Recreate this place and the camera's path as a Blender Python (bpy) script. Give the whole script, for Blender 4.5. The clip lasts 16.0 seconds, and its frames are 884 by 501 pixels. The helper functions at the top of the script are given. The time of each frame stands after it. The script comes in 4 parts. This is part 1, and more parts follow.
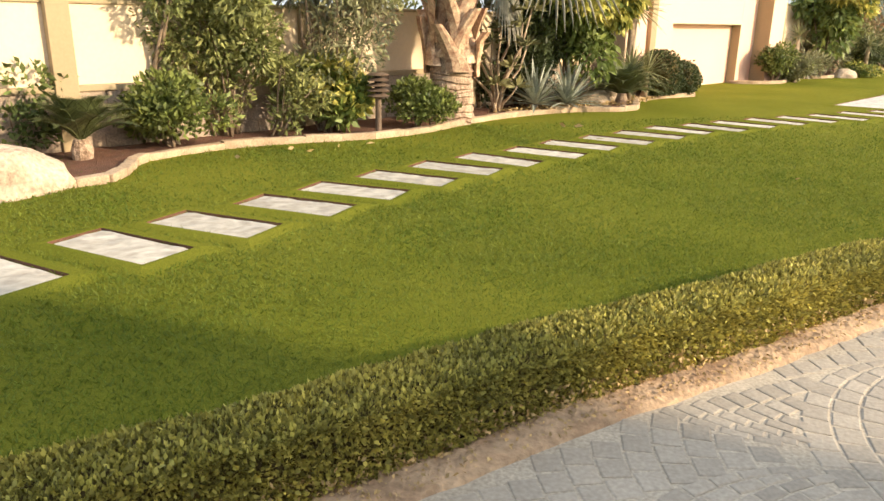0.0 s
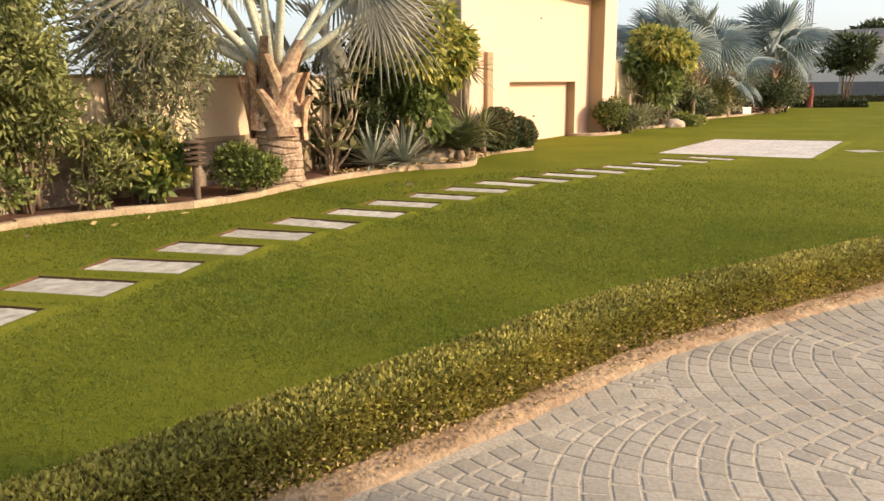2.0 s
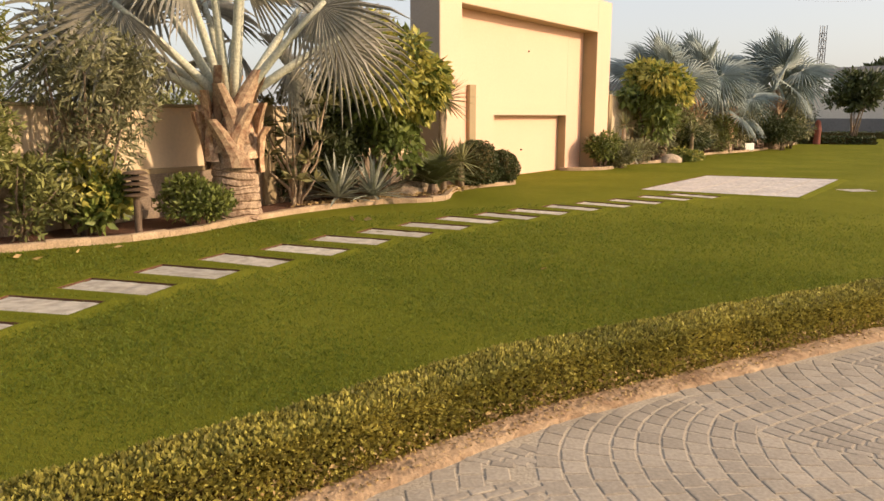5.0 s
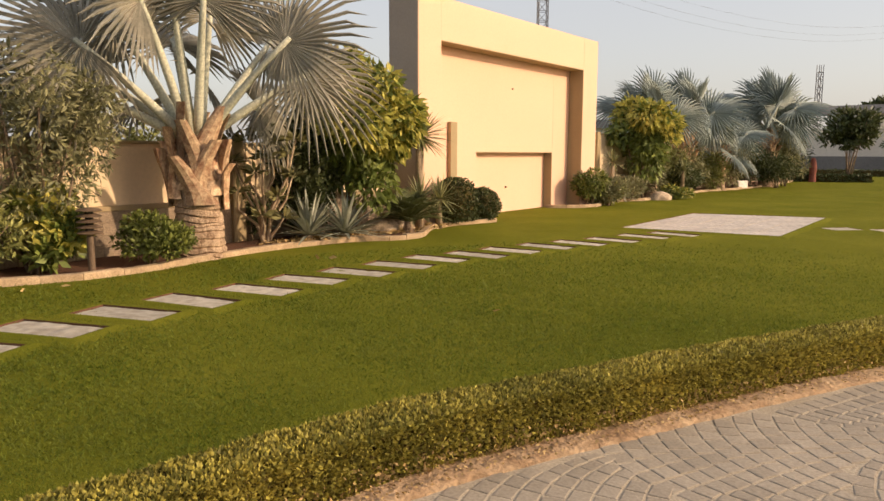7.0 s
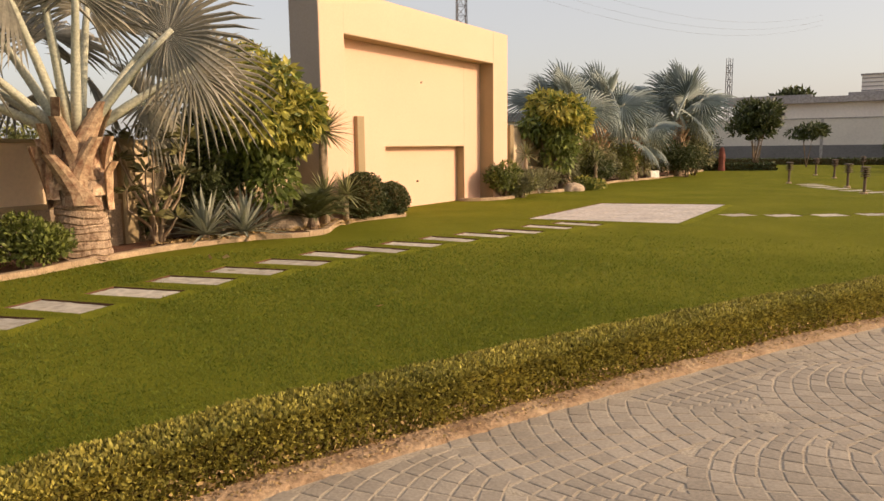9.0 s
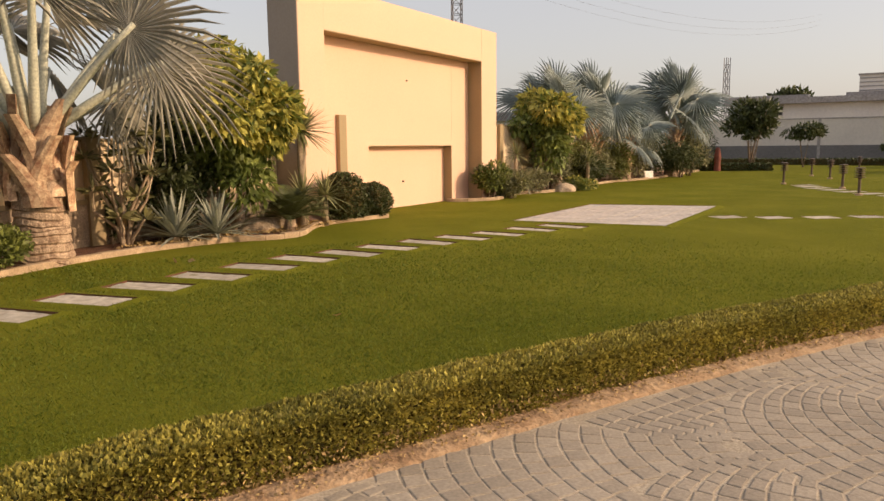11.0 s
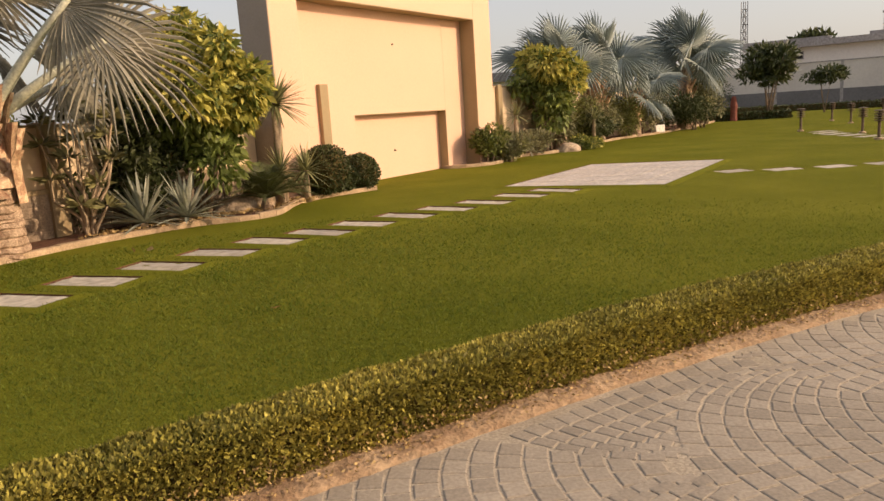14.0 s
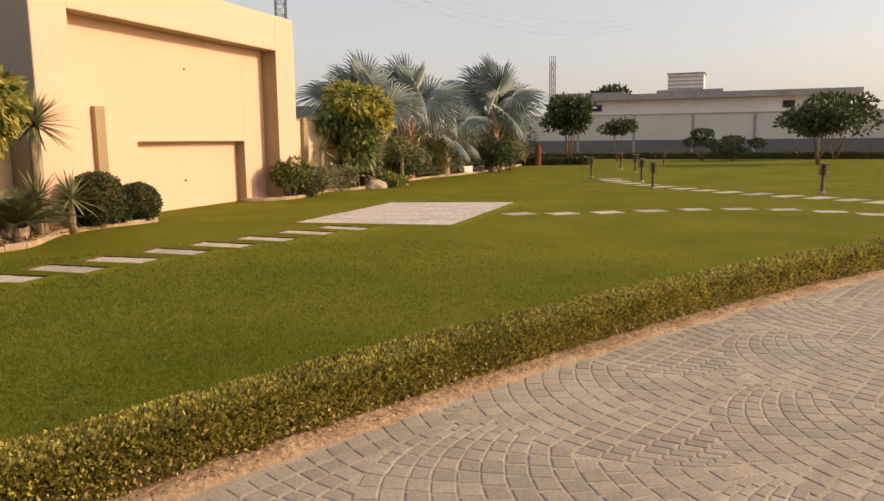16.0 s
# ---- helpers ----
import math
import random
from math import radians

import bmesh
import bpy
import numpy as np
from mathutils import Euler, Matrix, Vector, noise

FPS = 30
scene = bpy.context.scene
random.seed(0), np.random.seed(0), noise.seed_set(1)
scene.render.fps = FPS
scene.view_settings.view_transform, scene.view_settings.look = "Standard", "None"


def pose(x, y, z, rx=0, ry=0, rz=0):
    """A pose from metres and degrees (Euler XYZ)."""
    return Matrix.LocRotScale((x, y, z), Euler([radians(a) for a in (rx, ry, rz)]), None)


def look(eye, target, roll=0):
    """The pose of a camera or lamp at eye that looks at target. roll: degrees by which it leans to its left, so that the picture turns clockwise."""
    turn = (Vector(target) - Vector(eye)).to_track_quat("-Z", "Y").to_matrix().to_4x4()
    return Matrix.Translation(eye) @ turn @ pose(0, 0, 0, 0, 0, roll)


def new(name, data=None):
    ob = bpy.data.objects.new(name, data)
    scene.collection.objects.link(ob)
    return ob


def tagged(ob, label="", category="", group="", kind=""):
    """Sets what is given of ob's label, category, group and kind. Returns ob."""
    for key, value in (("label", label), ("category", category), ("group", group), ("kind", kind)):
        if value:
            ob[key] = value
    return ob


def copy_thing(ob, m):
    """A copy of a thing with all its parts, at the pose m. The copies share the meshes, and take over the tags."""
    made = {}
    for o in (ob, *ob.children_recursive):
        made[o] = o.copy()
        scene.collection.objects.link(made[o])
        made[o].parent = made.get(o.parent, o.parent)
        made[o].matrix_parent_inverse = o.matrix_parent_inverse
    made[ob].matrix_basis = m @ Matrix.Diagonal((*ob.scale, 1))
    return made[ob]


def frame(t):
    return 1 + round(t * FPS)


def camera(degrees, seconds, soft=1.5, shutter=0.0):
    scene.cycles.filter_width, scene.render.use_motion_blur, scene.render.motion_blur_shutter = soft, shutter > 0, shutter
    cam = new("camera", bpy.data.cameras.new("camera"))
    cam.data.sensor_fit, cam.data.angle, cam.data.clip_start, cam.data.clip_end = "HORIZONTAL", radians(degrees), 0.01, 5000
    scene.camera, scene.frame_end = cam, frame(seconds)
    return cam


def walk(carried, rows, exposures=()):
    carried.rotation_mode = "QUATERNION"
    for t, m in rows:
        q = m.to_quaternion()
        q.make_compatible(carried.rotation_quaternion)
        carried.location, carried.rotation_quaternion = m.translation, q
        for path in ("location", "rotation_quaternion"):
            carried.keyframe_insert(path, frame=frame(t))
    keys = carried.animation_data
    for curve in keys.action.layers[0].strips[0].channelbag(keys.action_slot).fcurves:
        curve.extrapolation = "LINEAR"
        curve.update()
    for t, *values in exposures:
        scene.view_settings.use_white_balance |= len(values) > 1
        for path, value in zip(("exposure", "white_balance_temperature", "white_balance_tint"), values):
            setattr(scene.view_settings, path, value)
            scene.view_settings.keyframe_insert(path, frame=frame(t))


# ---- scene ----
cam = camera(62.0, 16.0)
PATH = [
    (0, (-0.167, -0.727, 1.547), (-0.336, 1.175, 0.952), 0.9),
    (0.5, (-0.010, -0.668, 1.548), (-0.090, 1.261, 1.028), -1.7),
    (1, (0.209, -0.635, 1.553), (0.188, 1.310, 1.085), -1.0),
    (1.5, (0.418, -0.599, 1.567), (0.465, 1.348, 1.110), 1.0),
    (2, (0.580, -0.547, 1.560), (0.718, 1.399, 1.117), -0.6),
    (2.5, (0.764, -0.465, 1.549), (1.039, 1.465, 1.103), 0.2),
    (3, (0.921, -0.383, 1.573), (1.243, 1.541, 1.131), 0.1),
    (3.5, (1.060, -0.317, 1.597), (1.297, 1.622, 1.168), -2.6),
    (3.7, (1.121, -0.300, 1.604), (1.290, 1.653, 1.207), -2.7),
    (5.8, (1.686, -0.009, 1.547), (1.769, 1.962, 1.219), 2.8),
    (6, (1.754, 0.021, 1.555), (1.871, 1.995, 1.259), 5.1),
    (6.5, (1.868, 0.079, 1.554), (1.967, 2.051, 1.236), 1.7),
    (7, (2.009, 0.097, 1.568), (2.097, 2.077, 1.304), 0.2),
    (7.5, (2.181, 0.096, 1.567), (2.228, 2.079, 1.314), 1.2),
    (8, (2.328, 0.112, 1.569), (2.460, 2.092, 1.319), 0.2),
    (8.5, (2.406, 0.131, 1.561), (2.590, 2.106, 1.304), -1.7),
    (9, (2.503, 0.175, 1.535), (2.775, 2.137, 1.258), -0.7),
    (9.2, (2.549, 0.204, 1.524), (2.871, 2.155, 1.227), 0.4),
    (11.3, (2.967, 0.549, 1.551), (3.229, 2.513, 1.284), -0.7),
    (11.5, (3.018, 0.574, 1.560), (3.235, 2.546, 1.304), 0.2),
    (12, (3.149, 0.695, 1.557), (3.312, 2.666, 1.259), -1.3),
    (12.5, (3.277, 0.807, 1.536), (3.373, 2.772, 1.175), -1.4),
    (13, (3.396, 0.943, 1.539), (3.571, 2.897, 1.149), 2.1),
    (13.5, (3.495, 1.029, 1.538), (3.696, 2.980, 1.148), -1.1),
    (14, (3.636, 1.098, 1.538), (3.842, 3.052, 1.168), -3.7),
    (14.5, (3.815, 1.131, 1.541), (4.012, 3.100, 1.251), -3.8),
    (15, (4.009, 1.171, 1.547), (4.348, 3.119, 1.251), -0.8),
    (15.5, (4.168, 1.205, 1.548), (4.636, 3.124, 1.234), -2.4),
    (16, (4.373, 1.228, 1.543), (5.041, 3.090, 1.246), -0.6),
]
walk(cam, [(t, look(eye, target, roll)) for t, eye, target, roll in PATH],
     [(0, 1.52, 6350, 3), (1.5, 1.27, 6450, 6), (2.5, 1.0, 6650, 8), (3.5, 0.96, 6900, 10), (5.8, 0.72, 7200, 12), (9.2, 0.60, 7500, 14), (11.3, 0.54, 7500, 15), (16, 0.56, 7400, 15)])

# ---- sky, sun, exposure ----
SUN_ELEVATION = radians(22)
SUN_DIR = Vector((math.cos(SUN_ELEVATION) * 0.957, math.cos(SUN_ELEVATION) * -0.290, math.sin(SUN_ELEVATION)))
world = bpy.data.worlds.new("sky")
scene.world = world
world.use_nodes = True
sky = world.node_tree.nodes.new("ShaderNodeTexSky")
sky.sky_type = "NISHITA"
sky.sun_disc = False
sky.sun_elevation = SUN_ELEVATION
sky.sun_rotation = math.atan2(SUN_DIR.x, SUN_DIR.y)
sky.air_density, sky.dust_density, sky.ozone_density = 1.0, 3.0, 1.0
background = world.node_tree.nodes["Background"]
haze = world.node_tree.nodes.new("ShaderNodeMix")       # an evenly hazy winter sky
haze.data_type = "RGBA"
haze.inputs["Factor"].default_value = 0.6
haze.inputs["B"].default_value = (2.95, 3.0, 3.28, 1)
world.node_tree.links.new(sky.outputs[0], haze.inputs["A"])
world.node_tree.links.new(haze.outputs["Result"], background.inputs[0])
background.inputs[1].default_value = 0.15
sun_data = bpy.data.lights.new("sun", "SUN")
sun_data.energy, sun_data.angle, sun_data.color = 2.65, radians(1.2), (1.0, 0.78, 0.56)
sun = new("sun", sun_data)
sun.matrix_world = look((40, 0, 30), Vector((40, 0, 30)) - SUN_DIR)


# ---- materials ----
def material(name, base, dark=None, rough=0.8, scale=6.0, fine=60.0, bump=0.3, bump_size=0.01, island=0.0, value=0.25,
             metal=0.0, through_light=0.0, random_object=0.0, distortion=0.0, shine=0.3):
    """A surface with colour varied at two scales, fine relief, and an optional random shade per piece."""
    m = bpy.data.materials.new(name)
    m.use_nodes = True
    t = m.node_tree
    n, l = t.nodes, t.links
    bsdf = n["Principled BSDF"]
    co = n.new("ShaderNodeTexCoord")
    geo = n.new("ShaderNodeNewGeometry")
    big = n.new("ShaderNodeTexNoise")
    big.inputs["Scale"].default_value, big.inputs["Detail"].default_value = scale, 4
    big.inputs["Distortion"].default_value = distortion
    small = n.new("ShaderNodeTexNoise")
    small.inputs["Scale"].default_value, small.inputs["Detail"].default_value = fine, 3
    l.new(geo.outputs["Position"], big.inputs["Vector"])
    l.new(geo.outputs["Position"], small.inputs["Vector"])
    ramp = n.new("ShaderNodeValToRGB")
    ramp.color_ramp.elements[0].position, ramp.color_ramp.elements[1].position = 0.3, 0.7
    dark = dark or tuple(c * 0.6 for c in base)
    ramp.color_ramp.elements[0].color, ramp.color_ramp.elements[1].color = (*dark, 1), (*base, 1)
    l.new(big.outputs["Fac"], ramp.inputs["Fac"])
    hsv = n.new("ShaderNodeHueSaturation")
    l.new(ramp.outputs["Color"], hsv.inputs["Color"])
    spread = n.new("ShaderNodeMapRange")
    spread.inputs["From Min"].default_value, spread.inputs["From Max"].default_value = 0.3, 0.7
    spread.inputs["To Min"].default_value, spread.inputs["To Max"].default_value = 1 - value, 1 + value
    l.new(small.outputs["Fac"], spread.inputs["Value"])
    val = spread.outputs["Result"]
    for amount, source in ((island, geo.outputs["Random Per Island"]), (random_object, None)):
        if not amount:
            continue
        if source is None:
            source = n.new("ShaderNodeObjectInfo").outputs["Random"]
        r = n.new("ShaderNodeMapRange")
        r.inputs["To Min"].default_value, r.inputs["To Max"].default_value = 1 - amount, 1 + amount
        l.new(source, r.inputs["Value"])
        mul = n.new("ShaderNodeMath")
        mul.operation = "MULTIPLY"
        l.new(val, mul.inputs[0])
        l.new(r.outputs["Result"], mul.inputs[1])
        val = mul.outputs[0]
    l.new(val, hsv.inputs["Value"])
    l.new(hsv.outputs["Color"], bsdf.inputs["Base Color"])
    bsdf.inputs["Roughness"].default_value, bsdf.inputs["Metallic"].default_value = rough, metal
    bsdf.inputs["Specular IOR Level"].default_value = shine
    if bump:
        b = n.new("ShaderNodeBump")
        b.inputs["Strength"].default_value, b.inputs["Distance"].default_value = bump, bump_size
        l.new(small.outputs["Fac"], b.inputs["Height"])
        l.new(b.outputs["Normal"], bsdf.inputs["Normal"])
    if through_light:
        tr = n.new("ShaderNodeBsdfTranslucent")
        l.new(hsv.outputs["Color"], tr.inputs["Color"])
        mix = n.new("ShaderNodeMixShader")
        mix.inputs["Fac"].default_value = through_light
        l.new(bsdf.outputs[0], mix.inputs[1])
        l.new(tr.outputs[0], mix.inputs[2])
        l.new(mix.outputs[0], n["Material Output"].inputs["Surface"])
    return m


def leafy(name, base, dark, rough=0.5, island=0.45, through_light=0.22):
    return material(name, base, dark, rough, 1.6, 25, 0, 0.01, island, 0.15, 0, through_light)


LAWN = material("lawn_turf", (0.168, 0.165, 0.020), (0.118, 0.128, 0.013), 0.95, 0.55, 130, 0.8, 0.012, 0, 0.3, shine=0.03)
BLADE = leafy("grass_blades", (0.172, 0.196, 0.026), (0.106, 0.147, 0.015), 0.7, 0.28, 0.4)
EARTH = material("dry_earth", (0.36, 0.27, 0.17), (0.26, 0.18, 0.10), 0.95, 1.5, 40, 0.6, 0.02)
SOIL = material("bare_soil", (0.44, 0.31, 0.195), (0.25, 0.155, 0.09), 0.95, 4, 28, 0.9, 0.025, 0, 0.25, distortion=0.8)
BED_SOIL = material("bed_soil", (0.16, 0.075, 0.045), (0.10, 0.05, 0.03), 0.95, 5, 60, 0.9, 0.02)
COBBLE = material("cobble_stone", (0.375, 0.315, 0.245), (0.29, 0.245, 0.19), 0.75, 0.9, 55, 0.5, 0.006, 0.12, 0.14, random_object=0.12)
JOINT = material("joint_sand", (0.47, 0.395, 0.30), (0.36, 0.30, 0.225), 0.95, 3, 60, 0.5, 0.008)
SLAB = material("slab_stone", (0.53, 0.475, 0.39), (0.34, 0.295, 0.235), 0.9, 4.0, 11, 0.5, 0.010, 0, 0.16, random_object=0.14, distortion=1.5)
PAD = material("pad_concrete", (0.56, 0.51, 0.455), (0.44, 0.40, 0.36), 0.85, 1.6, 14, 0.4, 0.006)
KERB = material("edging_stone", (0.49, 0.36, 0.235), (0.34, 0.24, 0.15), 0.85, 6, 50, 0.6, 0.01, random_object=0.1)
PEACH = material("peach_paint", (0.79, 0.505, 0.36), (0.76, 0.482, 0.34), 0.75, 0.5, 25, 0.12, 0.004, 0, 0.03)
CREAM = material("cream_paint", (0.74, 0.58, 0.40), (0.68, 0.52, 0.35), 0.8, 0.7, 20, 0.15, 0.004, 0, 0.04)
# taupe of pilasters and cappings; on reveals and soffits it carries their shade
TAUPE = material("taupe_paint_and_shade", (0.37, 0.28, 0.165), (0.33, 0.25, 0.145), 0.8, 1.0, 30, 0.15, 0.004, 0, 0.05)
# grey of the feature wall's end face, its shade put into the colour
END_SHADE = material("grey_end_shade", (0.36, 0.30, 0.245), (0.32, 0.27, 0.22), 0.8, 0.8, 25, 0.15, 0.004, 0, 0.05)
PLINTH = material("plinth_stone", (0.34, 0.26, 0.19), (0.24, 0.18, 0.13), 0.85, 3, 40, 0.5, 0.01, random_object=0.18)
ROCK = material("boulder_rock", (0.55, 0.43, 0.31), (0.36, 0.27, 0.19), 0.9, 3.5, 25, 0.9, 0.03)
TRUNK = material("palm_trunk_bark", (0.50, 0.37, 0.26), (0.20, 0.125, 0.08), 0.9, 9, 45, 0.9, 0.02, 0.0, 0.3, distortion=1.0)
BOOT = material("palm_boot_fibre", (0.68, 0.50, 0.32), (0.26, 0.12, 0.07), 0.8, 7, 40, 0.6, 0.01, 0.0, 0.25, random_object=0.4, distortion=1.0)
PETIOLE = material("palm_petiole_skin", (0.55, 0.54, 0.42), (0.42, 0.43, 0.34), 0.6, 3, 30, 0.2, 0.004, 0.1)
FAN = leafy("silver_palm_leaf", (0.38, 0.345, 0.275), (0.17, 0.17, 0.14), 0.5, 0.3, 0.15)
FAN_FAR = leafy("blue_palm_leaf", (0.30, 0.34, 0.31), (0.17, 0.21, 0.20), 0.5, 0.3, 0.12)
BARK = material("shrub_bark", (0.26, 0.19, 0.125), (0.15, 0.105, 0.07), 0.9, 8, 60, 0.7, 0.01)
PALE_BARK = material("pale_bark", (0.45, 0.34, 0.23), (0.30, 0.22, 0.15), 0.85, 8, 60, 0.6, 0.01)
HEDGE = leafy("hedge_leaf", (0.40, 0.34, 0.075), (0.235, 0.215, 0.045), 0.6, 0.6, 0.22)
# filler body behind the leaves, dark to give the shade in their gaps
HEDGE_INNER_SHADE = material("hedge_inner_shade", (0.12, 0.085, 0.028), (0.055, 0.042, 0.015), 0.95, 18, 60, 0.8, 0.02)
OLIVE = leafy("olive_leaf", (0.29, 0.285, 0.095), (0.15, 0.165, 0.05))
GREYGREEN = leafy("grey_green_leaf", (0.31, 0.29, 0.15), (0.16, 0.16, 0.08))
DEEP = leafy("deep_green_leaf", (0.165, 0.19, 0.05), (0.075, 0.105, 0.03))
FRESH = leafy("fresh_green_leaf", (0.25, 0.28, 0.07), (0.11, 0.155, 0.04), 0.5, 0.45, 0.28)
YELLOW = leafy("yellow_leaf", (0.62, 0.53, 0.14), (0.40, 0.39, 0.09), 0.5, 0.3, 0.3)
DARKLEAF = leafy("dark_leaf", (0.095, 0.11, 0.042), (0.045, 0.06, 0.022))
MIXED = leafy("mixed_green_leaf", (0.22, 0.235, 0.055), (0.085, 0.115, 0.03), 0.5, 0.6, 0.25)
CYCAD = leafy("cycad_leaf", (0.135, 0.15, 0.055), (0.065, 0.08, 0.03), 0.4)
AGAVE = leafy("agave_blade", (0.40, 0.40, 0.32), (0.18, 0.205, 0.16), 0.5, 0.35, 0.05)
YUCCA = leafy("yucca_blade", (0.30, 0.30, 0.14), (0.19, 0.19, 0.09), 0.5, 0.35, 0.1)
PLUMERIA = leafy("plumeria_leaf", (0.22, 0.20, 0.085), (0.10, 0.10, 0.045), 0.5, 0.5, 0.15)
DRY = leafy("dry_leaf", (0.50, 0.36, 0.16), (0.36, 0.24, 0.11), 0.7, 0.3, 0.1)
IRON = material("brown_metal", (0.17, 0.115, 0.08), (0.11, 0.075, 0.05), 0.55, 8, 60, 0.2, 0.003, metal=0.1)
STEEL = material("grey_steel", (0.20, 0.20, 0.21), (0.15, 0.15, 0.16), 0.6, 2, 20, 0.1, 0.004, metal=0.5)
# far plaster and roof are lightened, distance haze put into their colour
FAR_WALL = material("far_hazy_cream_plaster", (0.82, 0.76, 0.70), (0.76, 0.70, 0.65), 0.85, 0.3, 6, 0.1, 0.004, 0, 0.05)
FAR_BAND = material("far_hazy_grey_plaster", (0.66, 0.60, 0.55), (0.60, 0.54, 0.50), 0.85, 0.3, 6, 0.1, 0.004, 0, 0.05)
FAR_PLINTH = material("far_plinth_stone", (0.195, 0.180, 0.180), (0.150, 0.143, 0.143), 0.85, 0.4, 6, 0.2, 0.01, 0, 0.1)
FAR_ROOF = material("far_hazy_roof_edge", (0.374, 0.340, 0.323), (0.306, 0.281, 0.272), 0.85, 0.4, 6, 0.2, 0.01)
GLASS = material("dark_glass", (0.02, 0.02, 0.022), (0.015, 0.015, 0.017), 0.15, 2, 10, 0, 0.01)
WHITE = material("white_marble", (0.78, 0.74, 0.68), (0.66, 0.61, 0.55), 0.6, 6, 40, 0.4, 0.006)
RED = material("red_cloth", (0.26, 0.085, 0.06), (0.18, 0.055, 0.04), 0.8, 6, 40, 0.3, 0.006)
FLOWER = leafy("white_blossom", (0.75, 0.72, 0.62), (0.62, 0.60, 0.52), 0.6, 0.1)


# ---- mesh helpers ----
def link(name, me, mat, parent=None, label=""):
    ob = new(name, me)
    if mat is not None and not me.materials:
        me.materials.append(mat)
    if parent is not None:
        ob.parent = parent
    if label:
        ob["label"] = label
    return ob


def part(name, bm, mat, parent, label="", smooth=False):
    me = bpy.data.meshes.new(name)
    bm.normal_update()
    bm.to_mesh(me)
    bm.free()
    if smooth:
        me.polygons.foreach_set("use_smooth", [True] * len(me.polygons))
    return link(name, me, mat, parent, label)


def mesh_part(name, verts, faces, mat, parent, label="", smooth=False):
    me = bpy.data.meshes.new(name)
    me.from_pydata(verts, [], faces)
    me.update()
    if smooth:
        me.polygons.foreach_set("use_smooth", [True] * len(me.polygons))
    return link(name, me, mat, parent, label)


def thing(name, x, y, z, label, category, group="", kind="", rz=0.0):
    ob = new(name)
    ob.matrix_basis = pose(x, y, z, 0, 0, rz)
    ob.empty_display_size = 0.2
    return tagged(ob, label, category, group, kind)


def add_box(bm, x0, x1, y0, y1, z0, z1, m=None, bevel=0.0):
    made = bmesh.ops.create_cube(bm, size=1, matrix=Matrix.LocRotScale(
        ((x0 + x1) / 2, (y0 + y1) / 2, (z0 + z1) / 2), None, (x1 - x0, y1 - y0, z1 - z0)))["verts"]
    if bevel:
        edges = list({e for v in made for e in v.link_edges})
        made = bmesh.ops.bevel(bm, geom=edges, offset=bevel, segments=2, affect="EDGES", profile=0.6)["verts"]
    if m is not None:
        bmesh.ops.transform(bm, matrix=m, verts=made)
    return made


def box(x0, x1, y0, y1, z0, z1, m=None, bevel=0.0):
    bm = bmesh.new()
    add_box(bm, x0, x1, y0, y1, z0, z1, m, bevel)
    return bm


def tube(bm, points, radii, sides=7):
    """A tapered tube along points."""
    rings = []
    for i, p in enumerate(points):
        p = Vector(p)
        d = (Vector(points[min(i + 1, len(points) - 1)]) - Vector(points[max(i - 1, 0)])).normalized()
        q = d.to_track_quat("Z", "Y")
        rings.append([bm.verts.new(p + q @ Vector((radii[i] * math.cos(a), radii[i] * math.sin(a), 0)))
                      for a in (2 * math.pi * k / sides for k in range(sides))])
    for a, b in zip(rings, rings[1:]):
        for k in range(sides):
            bm.faces.new((a[k], a[(k + 1) % sides], b[(k + 1) % sides], b[k]))
    bm.faces.new(rings[0][::-1])
    bm.faces.new(rings[-1])


def turned(profile, sides=20):
    """A turned solid from (radius, height) pairs."""
    bm = bmesh.new()
    rings = [[bm.verts.new((r * math.cos(a), r * math.sin(a), z)) for a in (2 * math.pi * k / sides for k in range(sides))]
             for r, z in profile]
    for a, b in zip(rings, rings[1:]):
        for k in range(sides):
            bm.faces.new((a[k], a[(k + 1) % sides], b[(k + 1) % sides], b[k]))
    bm.faces.new(rings[0][::-1])
    bm.faces.new(rings[-1])
    return bm


def leaf_mesh(name, centers, dirs, lengths, width, mat, parent, label="", rng=None, fold=0.25):
    """Many pointed leaves: each a kite folded along its rib."""
    n = len(centers)
    rng = rng or np.random.default_rng(1)
    d = dirs / np.maximum(np.linalg.norm(dirs, axis=1, keepdims=True), 1e-6)
    r = rng.normal(size=(n, 3))
    s = np.cross(d, r)
    s /= np.maximum(np.linalg.norm(s, axis=1, keepdims=True), 1e-6)
    up = np.cross(s, d)
    L = lengths[:, None]
    W = L * width
    v = np.empty((n, 4, 3))
    v[:, 0] = centers
    v[:, 1] = centers + d * L * 0.45 + s * W + up * W * fold
    v[:, 2] = centers + d * L
    v[:, 3] = centers + d * L * 0.45 - s * W + up * W * fold
    me = bpy.data.meshes.new(name)
    me.vertices.add(n * 4)
    me.vertices.foreach_set("co", v.ravel())
    idx = np.arange(n)[:, None] * 4 + np.array([0, 1, 2, 0, 2, 3])
    me.loops.add(n * 6)
    me.loops.foreach_set("vertex_index", idx.ravel())
    me.polygons.add(n * 2)
    me.polygons.foreach_set("loop_start", np.arange(n * 2) * 3)
    me.update(calc_edges=True)
    return link(name, me, mat, parent, label)


